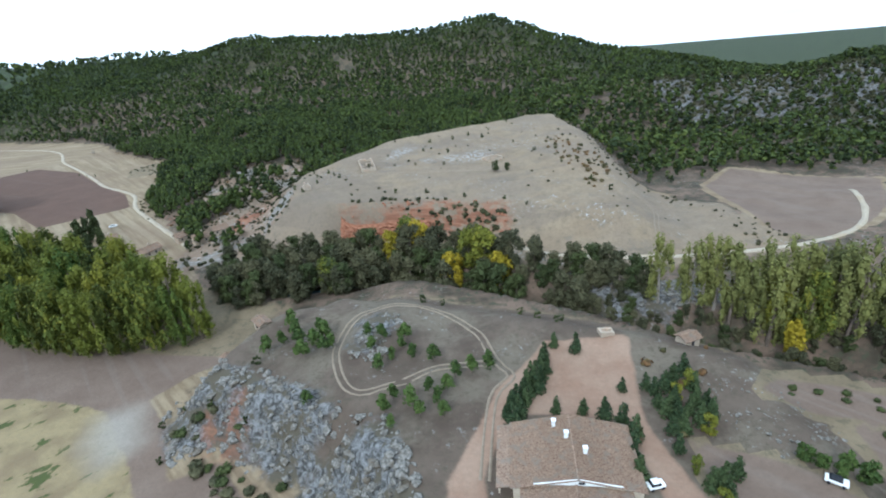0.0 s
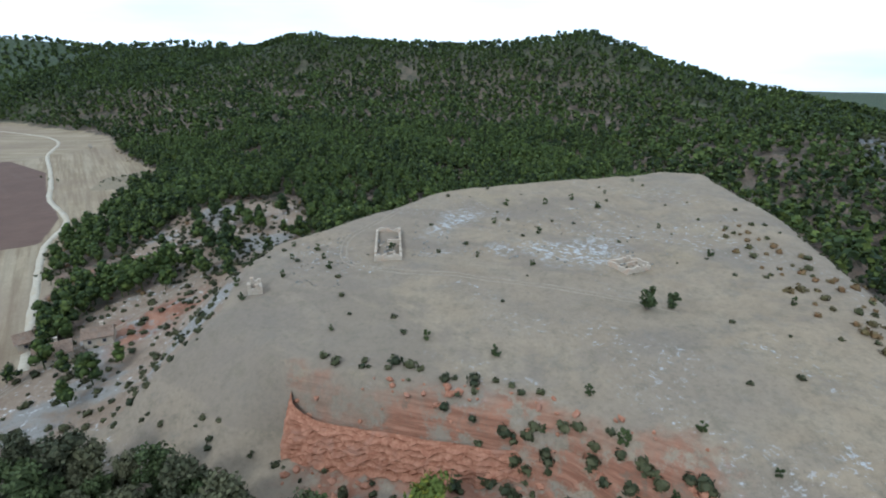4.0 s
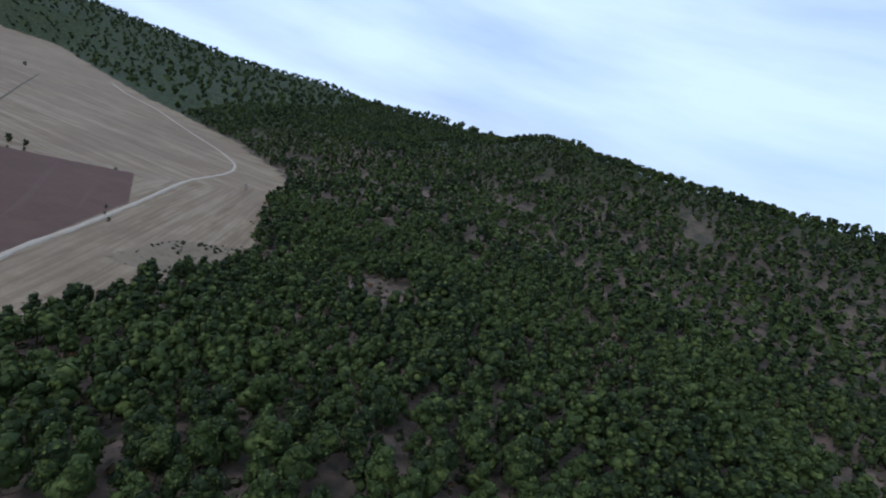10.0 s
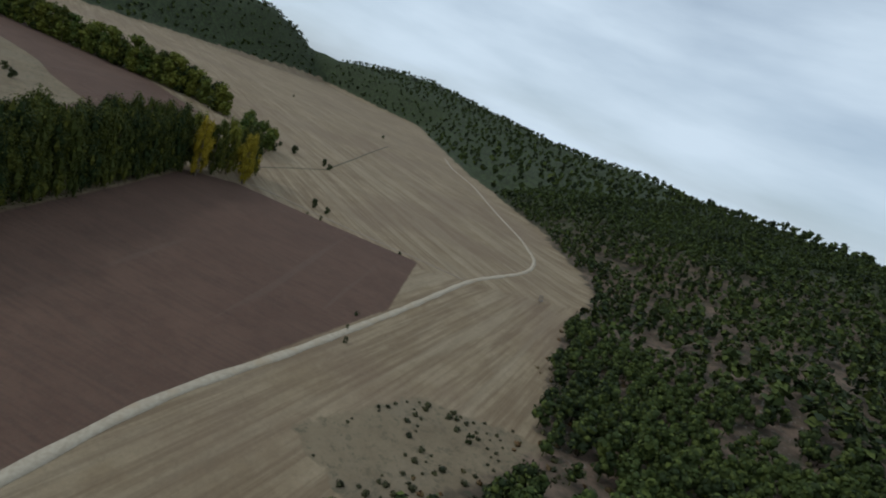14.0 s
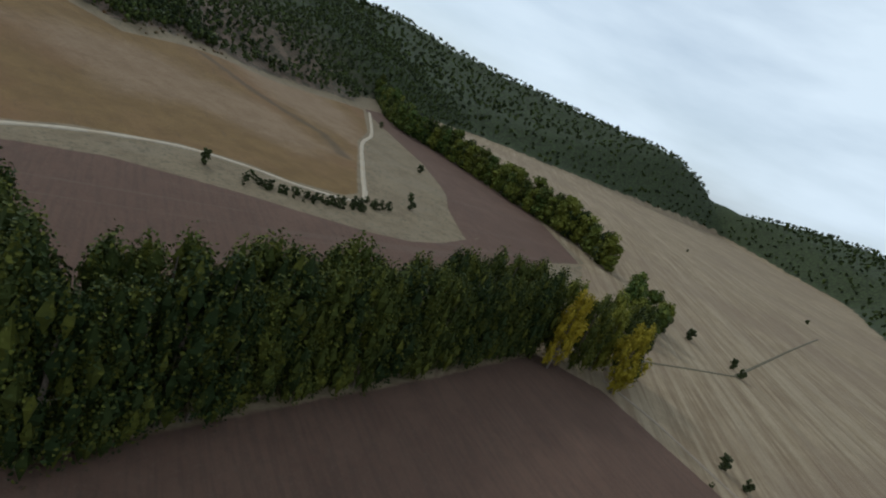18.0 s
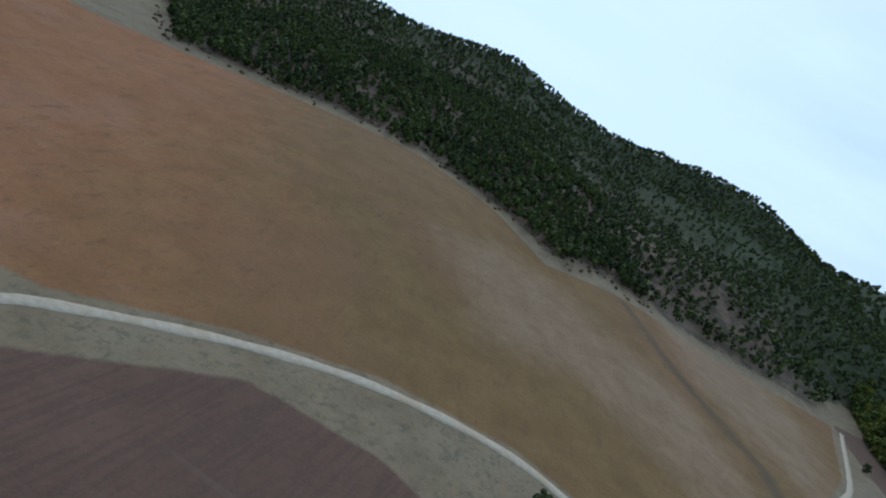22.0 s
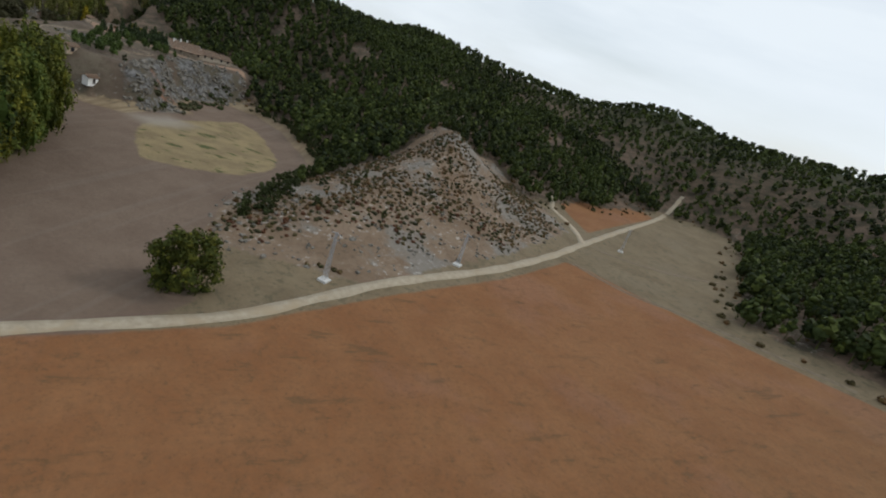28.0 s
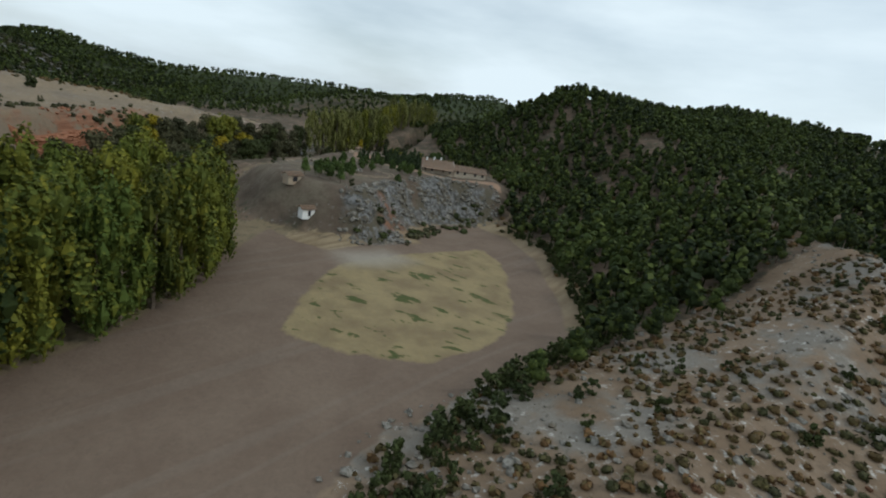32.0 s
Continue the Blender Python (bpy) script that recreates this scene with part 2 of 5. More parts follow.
    floor_ = m.mix(m.math("MULTIPLY", chips, m.ramp(m.noise(0.025, 4), 0.48, 0.6)), floor_, (0.242, 0.215, 0.188))
    col = m.mix(inside("forest", soft, -2, 2), col, floor_)
    # far forest ground painted in treetop greens, with near-black gaps mottled in
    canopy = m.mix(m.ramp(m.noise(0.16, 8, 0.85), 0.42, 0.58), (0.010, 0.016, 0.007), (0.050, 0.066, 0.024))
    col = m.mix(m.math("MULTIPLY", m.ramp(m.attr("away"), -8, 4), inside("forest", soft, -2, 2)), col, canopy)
    # scrubby stony slope
    scr = m.mix(m.ramp(mid, 0.35, 0.65), (0.172, 0.118, 0.077), (0.224, 0.162, 0.112))
    scr = m.mix(m.ramp(m.noise(0.05, 5), 0.5, 0.6), scr, (0.205, 0.182, 0.155))
    scr = m.mix(m.ramp(m.noise(0.8, 6, 0.8), 0.52, 0.66, 0.0, 0.6), scr, (0.085, 0.066, 0.045))
    scr = m.mix(m.math("MULTIPLY", chips, m.ramp(m.noise(0.045, 5, 0.7), 0.40, 0.52)), scr, (0.44, 0.415, 0.375))
    col = m.mix(inside("scrub", edge), col, scr)
    # grey limestone
    ridge_ = m.noise(0.45, 8, 0.78, None, 0, 1.2)
    rock = m.mix(m.ramp(ridge_, 0.40, 0.62), (0.040, 0.038, 0.034), (0.215, 0.210, 0.205))
    rock = m.mix(m.ramp(m.noise(0.13, 6, 0.7), 0.48, 0.56), rock, (0.085, 0.072, 0.050))
    col = m.mix(inside("rock", soft, -2, 2), col, rock)
    # red sandstone
    band = m.noise(0.9, 5, 0.7, (0.08, 0.08, 1.6))
    redr = m.mix(m.ramp(band, 0.35, 0.65), (0.154, 0.064, 0.035), (0.255, 0.124, 0.074))
    redr = m.mix(m.ramp(m.noise(0.25, 6, 0.7), 0.55, 0.66, 0.0, 0.7), redr, (0.11, 0.082, 0.055))
    patch = m.math("MULTIPLY", inside("redrock", soft, -3, 5), m.ramp(m.noise(0.16, 5, 0.7), 0.40, 0.52))
    col = m.mix(patch, col, redr)
    # orange drive
    drive = m.mix(m.ramp(mid, 0.3, 0.7), (0.242, 0.148, 0.098), (0.296, 0.202, 0.141))
    col = m.mix(inside("drive", slight), col, drive)
    # trodden pale spot
    col = m.mix(m.ramp(m.math("ADD", m.attr("spot"), m.math("MULTIPLY", edge, 0.5)), -6, 5, 0.0, 0.85), col, (0.30, 0.265, 0.215))
    col = m.mix(m.ramp(fine, 0.25, 0.75, 0.0, 0.22), col, (0.067, 0.057, 0.040))
    m.bump(m.math("ADD", m.math("MULTIPLY", fine, 0.5), m.noise(0.3, 6, 0.7)), 0.6, 0.5)
    return m.done(col)


def leaf_material(name, dark, light, top, use_attr):
    m = Nodes(name, 0.75)
    r = m.attr("tint") if use_attr else m.rnd()
    col = m.mix(m.ramp(r, 0.1, 0.9), dark, light)
    col = m.mix(m.ramp(m.island(), 0.45, 1.0, 0.0, 0.6), col, top)
    col = m.mix(m.ramp(m.noise(0.9, 3), 0.35, 0.65, 0.0, 0.35), col, tuple(0.55 * c for c in dark))
    return m.done(col)


def plain(name, a, b, scale, rough=0.85, bump=0.3, third=None):
    m = Nodes(name, rough)
    n = m.noise(scale, 6, 0.65)
    col = m.mix(m.ramp(n, 0.3, 0.7), a, b)
    if third:
        col = m.mix(m.ramp(m.noise(scale * 0.2, 4), 0.5, 0.65), col, third)
    if bump:
        m.bump(n, bump, 0.05)
    return m.done(col)


GROUND = ground_material()
PINE = leaf_material("pine_needles", (0.015, 0.023, 0.007), (0.041, 0.057, 0.013), (0.125, 0.148, 0.030), False)
PINE_MASS = leaf_material("pine_needles_far", (0.015, 0.023, 0.007), (0.041, 0.057, 0.013), (0.125, 0.148, 0.030), True)
YOUNGPINE = leaf_material("young_pine_needles", (0.040, 0.064, 0.016), (0.074, 0.108, 0.026), (0.11, 0.14, 0.036), False)
SPRUCE = leaf_material("blue_green_needles", (0.026, 0.043, 0.018), (0.056, 0.078, 0.029), (0.088, 0.108, 0.044), False)
POPLAR = leaf_material("poplar_leaves", (0.050, 0.080, 0.016), (0.135, 0.138, 0.018), (0.16, 0.165, 0.022), False)
POPLAR_ROW = leaf_material("dark_poplar_leaves", (0.018, 0.030, 0.007), (0.056, 0.066, 0.011), (0.150, 0.145, 0.018), False)
YELLOWING = leaf_material("yellowing_poplar_leaves", (0.075, 0.092, 0.016), (0.170, 0.165, 0.020), (0.24, 0.215, 0.024), False)
GOLD = leaf_material("golden_leaves", (0.20, 0.165, 0.012), (0.30, 0.22, 0.014), (0.36, 0.27, 0.02), False)
OLIVE = leaf_material("olive_grey_leaves", (0.040, 0.042, 0.020), (0.082, 0.076, 0.036), (0.115, 0.105, 0.055), False)
DARK_MASS = leaf_material("dark_shrub_leaves_far", (0.024, 0.028, 0.012), (0.060, 0.058, 0.024), (0.085, 0.072, 0.034), True)
DARKLEAF = leaf_material("dark_oak_leaves", (0.034, 0.044, 0.015), (0.058, 0.070, 0.022), (0.078, 0.090, 0.03), False)
SHRUB_MASS = leaf_material("shrub_leaves_far", (0.046, 0.046, 0.018), (0.150, 0.082, 0.036), (0.14, 0.120, 0.050), True)
SHRUB = leaf_material("shrub_leaves", (0.050, 0.050, 0.019), (0.130, 0.092, 0.038), (0.15, 0.130, 0.052), False)
PALE_OLIVE = leaf_material("thin_olive_leaves", (0.098, 0.104, 0.034), (0.155, 0.155, 0.042), (0.195, 0.185, 0.056), False)
RUST = leaf_material("rusty_shrub_leaves", (0.085, 0.036, 0.020), (0.150, 0.066, 0.034), (0.170, 0.092, 0.050), False)
BARK = plain("bark", (0.10, 0.075, 0.055), (0.17, 0.135, 0.105), 4.0)
TWIG = plain("pale_twigs", (0.19, 0.16, 0.13), (0.27, 0.235, 0.195), 3.0)
ROAD = plain("pale_gravel", (0.30, 0.25, 0.18), (0.39, 0.335, 0.25), 0.8, 0.95, 0.3, (0.33, 0.265, 0.18))
RUT = plain("worn_track", (0.185, 0.145, 0.102), (0.245, 0.195, 0.142), 0.8, 0.95, 0.3)
STONE = plain("grey_limestone", (0.075, 0.067, 0.055), (0.255, 0.236, 0.205), 1.6, 0.9, 0.8, (0.115, 0.094, 0.068))
BANKGRASS = plain("rough_bank_grass", (0.075, 0.066, 0.040), (0.130, 0.108, 0.068), 0.7, 0.95, 0.4)
REDSTONE = plain("red_sandstone", (0.19, 0.075, 0.04), (0.30, 0.145, 0.085), 1.1, 0.9, 0.7, (0.24, 0.12, 0.075))
RUINSTONE = plain("ruin_masonry", (0.28, 0.225, 0.165), (0.40, 0.335, 0.255), 2.5, 0.95, 0.8, (0.36, 0.26, 0.18))
RENDERED = plain("ochre_render", (0.42, 0.35, 0.265), (0.50, 0.43, 0.335), 1.0)
TILE = plain("clay_roof_tiles", (0.12, 0.075, 0.052), (0.30, 0.21, 0.145), 3.2, 0.9, 0.4, (0.19, 0.15, 0.115))
WHITE = plain("white_paint", (0.70, 0.70, 0.68), (0.80, 0.80, 0.78), 1.0, 0.6, 0.0)
DARK = plain("dark_glass", (0.02, 0.022, 0.025), (0.035, 0.035, 0.04), 1.0, 0.2, 0.0)
STEEL = plain("galvanised_steel", (0.33, 0.34, 0.35), (0.42, 0.43, 0.44), 3.0, 0.5, 0.0)
CONCRETE = plain("concrete", (0.50, 0.49, 0.46), (0.60, 0.59, 0.56), 1.5)
TIMBER = plain("weathered_timber", (0.22, 0.18, 0.14), (0.32, 0.27, 0.21), 2.0)
WATER = plain("still_water", (0.012, 0.022, 0.022), (0.02, 0.03, 0.028), 0.3, 0.05, 0.0)

# ================= the lie of the land =================


def sdf(px, py, poly):
    """Distance to a polygon's outline, positive inside."""
    px, py = np.asarray(px, float), np.asarray(py, float)
    best = np.full(px.shape, 1e18)
    inside = np.zeros(px.shape, bool)
    n = len(poly)
    for i in range(n):
        (ax, ay), (bx, by) = poly[i], poly[(i + 1) % n]
        ex, ey = bx - ax, by - ay
        h = np.clip(((px - ax) * ex + (py - ay) * ey) / (ex * ex + ey * ey + 1e-9), 0, 1)
        best = np.minimum(best, (px - ax - h * ex) ** 2 + (py - ay - h * ey) ** 2)
        cross = ((ay > py) != (by > py)) & (px < (bx - ax) * (py - ay) / (by - ay + 1e-12) + ax)
        inside ^= cross
    return np.where(inside, 1, -1) * np.sqrt(best)


def line_dist(px, py, line):
    best = np.full(np.shape(px), 1e18)
    for (ax, ay), (bx, by) in zip(line[:-1], line[1:]):
        ex, ey = bx - ax, by - ay
        h = np.clip(((px - ax) * ex + (py - ay) * ey) / (ex * ex + ey * ey + 1e-9), 0, 1)
        best = np.minimum(best, (px - ax - h * ex) ** 2 + (py - ay - h * ey) ** 2)
    return np.sqrt(best)


def smooth(a, b, x):
    t = np.clip((x - a) / (b - a), 0, 1)
    return t * t * (3 - 2 * t)


rng = np.random.default_rng(7)
WAVES = [(rng.uniform(0, 6.28), rng.uniform(0, 6.28), rng.uniform(0, 6.28)) for _ in range(24)]


def ripple(px, py, wave, octaves=4):
    """Rolling unevenness, about -1 to 1."""
    out, amp, k = 0.0, 0.6, 6.28 / wave
    for o in range(octaves):
        for a, b, c in WAVES[o * 4:o * 4 + 4]:
            out = out + amp * 0.5 * np.sin(k * (px * np.cos(a) + py * np.sin(a)) + b + 1.3 * np.sin(0.6 * k * (py * np.cos(a) - px * np.sin(a)) + c))
        amp, k = amp * 0.5, k * 2.03
    return out


VALLEY = [(-231, 407), (-262, 473), (-330, 530), (-419, 620), (-564, 666), (-824, 690), (-1550, 850), (-2250, 650), (-1500, 290), (-1125, 121), (-800, 60), (-712, 100), (-640, 78), (-560, 82), (-470, 96), (-452, 52), (-412, 8), (-350, -4),
          (-300, -8), (-262, -14), (-244, -76), (-205, -190), (-165, -190), (-158, -57), (-192, -24), (-211, 34), (-220, 95), (-195, 122), (-160, 96), (-119, 55), (-48, 45), (-18, 52), (-26, 64),
          (-36, 80), (-56, 92), (-68, 86), (-76, 104), (-86, 116), (-70, 136), (-68, 160), (-109, 186), (-136, 236), (-201, 323)]
# ridges: two ends with their heights, width, steepness
RIDGES = [((-620, 1060), 85, (-285, 925), 84, 175, 1.8), ((-285, 925), 104, (70, 810), 110, 175, 1.75), ((70, 810), 92, (285, 720), 60, 150, 1.8),
          ((190, 460), 53, (490, 465), 56, 80, 2.2), ((490, 465), 56, (600, 110), 56, 110, 2), ((-1000, -330), 130, (-600, -420), 111, 175, 1.8),
          ((-600, -420), 106, (-290, -440), 69, 175, 1.8), ((-290, -440), 71, (-30, -400), 71, 150, 1.8), ((-30, -400), 62, (140, -200), 59, 120, 1.9),
          ((140, -200), 66, (110, -50), 61, 140, 1.9), ((110, -50), 56, (-20, 5), 26, 100, 2), ((-104, 14), 32, (-142, 13), 37, 56, 2.4),
          ((-168, 68), 24, (-142, 16), 40, 46, 2.2), ((-2100, 350), 182, (-1700, -500), 153, 420, 2.2), ((-1700, -500), 153, (-1000, -330), 124, 260, 2),
          ((-2300, 1050), 164, (-1150, 1280), 84, 350, 2.2), ((-1150, 1280), 85, (-620, 1060), 79, 220, 2), ((380, 80), 56, (600, -100), 76, 120, 2.2)]
BALD = [(-74, 227), (-47, 216), (-21, 212), (4, 209), (25, 201), (76, 180), (88, 243), (98, 330), (92, 390), (72, 395), (30, 378), (-2, 366), (-22, 356), (-38, 344), (-54, 318), (-66, 300), (-78, 286), (-82, 262)]
BALD_FOOT = [(-96, 208), (-32, 196), (19, 180), (32, 165), (70, 155), (127, 158), (125, 208), (98, 245), (104, 330), (97, 396), (72, 400), (30, 383), (-2, 371), (-24, 361), (-40, 350), (-56, 322), (-68, 304), (-86, 290)]
KNOLL = [(-64, 118), (-55, 136), (-34, 146), (-16, 140), (5, 131), (30, 121), (54, 109), (66, 98), (70, 56), (60, 40), (4, 40), (-8, 46), (-14, 66), (-28, 88), (-50, 98), (-66, 106)]
YARD = [(4, 42), (62, 42), (68, 96), (40, 108), (24, 106), (6, 88), (-4, 66)]
RIVER = [(-341, 227.8), (-171.5, 151), (-100.7, 160), (-61.5, 172), (-18, 174.7), (16.9, 155.5), (48.3, 136), (68.6, 118.4), (112.1, 93.7), (170, 66), (300, 26)]


def floor_level(px, py):
    """The gentle fall of the valley floor to the north and west."""
    return -2.06 + -5.65 * (np.clip(px, -800, 300) + 250) / 300 + -7.72 * (np.clip(py, -200, 650) - 250) / 300


def height(px, py):
    px, py = np.asarray(px, float), np.asarray(py, float)
    total = 0.0
    for (ax, ay), ha, (bx, by), hb, w, p in RIDGES:
        ex, ey = bx - ax, by - ay
        s = np.clip(((px - ax) * ex + (py - ay) * ey) / (ex * ex + ey * ey), 0, 1)
        d = np.hypot(px - ax - s * ex, py - ay - s * ey)
        total = total + (0.9 * (ha + s * (hb - ha)) / (1 + (d / w) ** p)) ** 3
    hills = np.cbrt(total)
    far = smooth(1500, 4200, np.hypot(px + 200, py - 200))
    hills = hills * (1 + 0.05 * ripple(px, py, 260)) + 1.3 * ripple(px + 91, py, 60) + far * 40 * smooth(500, -500, px) - 130 * smooth(750, 2600, np.hypot(px, py)) * smooth(-200, 700, px)
    out = -sdf(px, py, VALLEY)
    rise = smooth(-14, 105, out)
    flat = floor_level(px, py) + 0.7 * ripple(px, py, 300, 2) + 15 * smooth(230, 30, py) * smooth(-230, -420, px) * smooth(-640, -500, px)
    flat = flat - 3.0 * smooth(-200, -110, px) * smooth(110, 50, py)
    z = flat + np.where(hills < 0, smooth(0, 400, out), rise) * hills
    low = smooth(150, 60, np.hypot((px - 20) * 0.6, py - 100))
    z = z * (1 - low) + low * np.minimum(z, 7.0)
    k = sdf(px, py, BALD)
    steep = smooth(-59, -47, px) * smooth(23, 4, px) * smooth(250, 235, py)
    z = z + smooth(-20 + 15 * steep, 10 - 7 * steep, k) * np.maximum(20.0 + 0.03 * (py - 270) + 0.02 * np.clip(px, 0, 90) + 0.8 * ripple(px, py, 50) - z, 0)
    k = sdf(px, py, KNOLL)
    z = z + smooth(-9, 5, k) * (11.5 + 0.9 * ripple(px, py, 40) - z)
    k = sdf(px, py, YARD)
    z = z + smooth(-9, 3, k) * (11.2 + 0.5 * ripple(px, py, 40) - z)
    cut = line_dist(px, py, RIVER)
    z = z + smooth(9, 3, cut) * (-1.0 - z) * smooth(-130, -90, px)
    return z


def zat(px, py):
    return float(height(np.array([px]), np.array([py]))[0])


# ---- zones of the ground ----
BROWN = [
    [(-383.8, 484.1), (-425.1, 399.8), (-421.9, 377.3), (-378.2, 361.1), (-334.8, 343.9), (-285, 325.1), (-241.6, 287.5), (-207.2, 324.1), (-229.8, 359.9), (-286, 412.3), (-324.8, 454)],
    [(-302.2, 291.4), (-335.9, 334.2), (-381.5, 353.3), (-425.4, 368.2), (-462.9, 365.3), (-543.7, 356), (-567.8, 335.6), (-492.7, 321.4), (-470.4, 318.6), (-451.8, 312.3), (-436.4, 300.5), (-420.6, 283.5), (-404.3, 265.6), (-375, 240), (-349.3, 230.2), (-294.3, 243.8), (-281.7, 176.4), (-262.2, 255.5)],
    [(-494.5, 320.6), (-526.7, 296.4), (-556.7, 281), (-572.4, 269.5), (-593.2, 252), (-614.2, 234.6), (-648.5, 192.5), (-679, 154.1), (-719, 107.9), (-762.6, 111.8), (-751.6, 183.3), (-663.4, 276.9), (-646.9, 321.1), (-571.8, 369.6), (-538.3, 358.1), (-559.1, 335.2)]]
PALE = [
    [(-202, 178), (-142, 146), (-105, 142), (-78, 137), (-70, 134), (-80, 126), (-87, 116), (-76, 104), (-72, 96), (-68, 86), (-57, 91), (-47, 79), (-36, 77), (-28, 66), (-24, 57), (-42, 48), (-71, 48), (-112, 56),
     (-138, 66), (-159, 90), (-178, 110), (-201, 124), (-222, 130), (-232, 150), (-236, 186)],
    [(134, 243), (162, 270), (215, 233), (186, 194), (160, 174), (139, 166), (126, 174)],
    [(65.6, 85.4), (75.2, 93.9), (86.6, 90.2), (104.6, 78.4), (112, 70), (99.5, 71.4), (85.8, 78.4), (71.9, 83.5)],
    [(80.5, 77.5), (99.5, 70.4), (104, 60), (80.9, 46), (77, 51.7), (78.5, 66.1)],
    [(44.8, 75.4), (50, 70.7), (56.5, 67.6), (62.1, 63.4), (66.4, 55.6), (70, 45), (60, 40), (42.9, 50)]]
ORANGE = [
    [(-226, 165), (-231, 128), (-227, 90), (-224, 48), (-217, 8), (-224, 4), (-252, 0), (-300, 0), (-350, 5), (-412, 16), (-450, 58), (-468, 104), (-500, 100), (-560, 92), (-640, 88), (-712, 112), (-621, 178), (-570, 203),
     (-501, 250), (-470, 272), (-458, 272), (-440, 258), (-430, 243), (-410, 227), (-378, 217), (-347, 217), (-314, 223), (-280, 215), (-248, 190)],
    [(-193, -42), (-168, -160), (-132, -172), (-142, -84)]]
ISLAND = [[(-141, 122), (-113, 118), (-97, 112), (-91, 105), (-80, 92), (-66, 72), (-60, 64), (-75, 61), (-87, 63), (-116, 70), (-135, 78), (-144, 86), (-151, 97), (-148, 111)]]
VERGE = [[(-228, 232), (-244, 267), (-336, 337), (-425, 364), (-473, 385), (-583, 370), (-679, 296), (-857, 106), (-900, -150), (-300, -260), (-90, -300), (-100, -15), (-139, 90), (-180, 108), (-221, 130), (-236, 190)], [(-171.5, 151), (-63.6, 201.3), (148.4, 172), (220, 66), (60, 36), (-41.2, 107.3), (-83.8, 133), (-128.7, 135.1)]]
BEIGE = [[(-538.4, 152.8), (-568.2, 76.8), (-681.5, 64.6), (-639.5, 145.7), (-597.6, 187.1), (-557.9, 214.2)], [(-410.9, 120.8), (-437.1, 112.8), (-469.7, 126), (-514.9, 170.2), (-518.2, 229.7), (-479.3, 226.9), (-449.5, 184.6), (-416.2, 183.3), (-413.4, 151.2)]]
SWALE = [[(-523.8, 103.6), (-524.7, 150.2), (-535.5, 199.9), (-515.7, 231.3)]]
CHALK = [[(-33, 291), (-31, 304), (-24, 314), (-20, 330), (-10, 318), (-22, 298), (-22, 282)], [(-32, 276), (-15, 279), (0, 276), (10, 271), (25, 272), (36, 285), (27, 297), (5, 290), (-12, 288)]]
CLEARING = [[(-260.1, 415.2), (-276.3, 450.2), (-265.7, 477.4), (-250.5, 485.4), (-235.8, 465.5), (-229.6, 429.9)]]
ERODED = [[(-126.3, 203.8), (-89, 216.9), (-72.1, 236.4), (-78.4, 267.2), (-82.7, 293.6), (-70, 310.2), (-106, 308.2), (-132, 267.3)], [(-152, 296), (-100, 296), (-84, 326), (-108, 366), (-156, 352)]]
SCRUB = [[(-222.4, 95.1), (-197.9, 123.1), (-171.1, 106.2), (-154.5, 80.8), (-131.6, 20.8), (-113.2, -18.9), (-113.1, -56.2), (-166.4, -43.8), (-192.4, -26.2), (-210.6, 33.2)]]
ROCK = [[(-79, 112), (-71, 92), (-58, 97), (-46, 86), (-34, 82), (-26, 92), (-44, 102), (-62, 114)], [(172, 378), (380, 290), (380, 485), (196, 485)],
        [(-20.6, 107.3), (-14.6, 124), (-20.9, 130), (-26.9, 111)], [(-36, 82), (-24, 58), (-10, 42), (-4, 46), (-8, 66), (-18, 88)], [(-900, -120), (-700, -80), (-690, -190), (-880, -230)],
        [(-36, 302), (-26, 304), (-24, 284), (20, 272), (34, 286), (20, 280), (-20, 276), (-33, 276)], [(29.6, 151), (94.6, 139), (91.8, 124), (35.7, 139)]]
REDROCK = [[(-44.5, 204), (-44.5, 216.9), (-21.2, 215.7), (4.2, 214.4), (27.6, 204), (27.6, 188), (0, 197.3)], [(-167.6, 291.7), (-143.7, 312.3), (-131, 294.9), (-157.5, 277.2)], [(-63.5, 99.9), (-53.2, 99.9), (-49.9, 91.6), (-59, 89.5)], [(-121.5, 260.3), (-99.6, 283.1), (-91.2, 267.2), (-108.1, 243.8)]]
DRIVE = [[(-3, 42), (-3, 68), (5, 83), (9, 92), (24, 110), (46, 110), (43, 100), (38, 78), (42, 58), (40, 40), (34, 40), (34, 80), (12, 84), (4, 70), (3, 42)]]
SPOT = [[(-97, 110), (-88, 113), (-81, 100), (-86, 92), (-95, 100)]]
def zone(px, py, polys):
    return np.clip(np.max([sdf(px, py, p) for p in polys], axis=0), -40, 40)


def axis(lo, hi, step, grow, far):
    core = list(np.arange(lo, hi + 0.1, step))
    a, s, left = lo, step, []
    while a > -far:
        s *= grow
        a -= s
        left.append(a)
    b, s, right = hi, step, []
    while b < far:
        s *= grow
        b += s
        right.append(b)
    return np.array(left[::-1] + core + right)


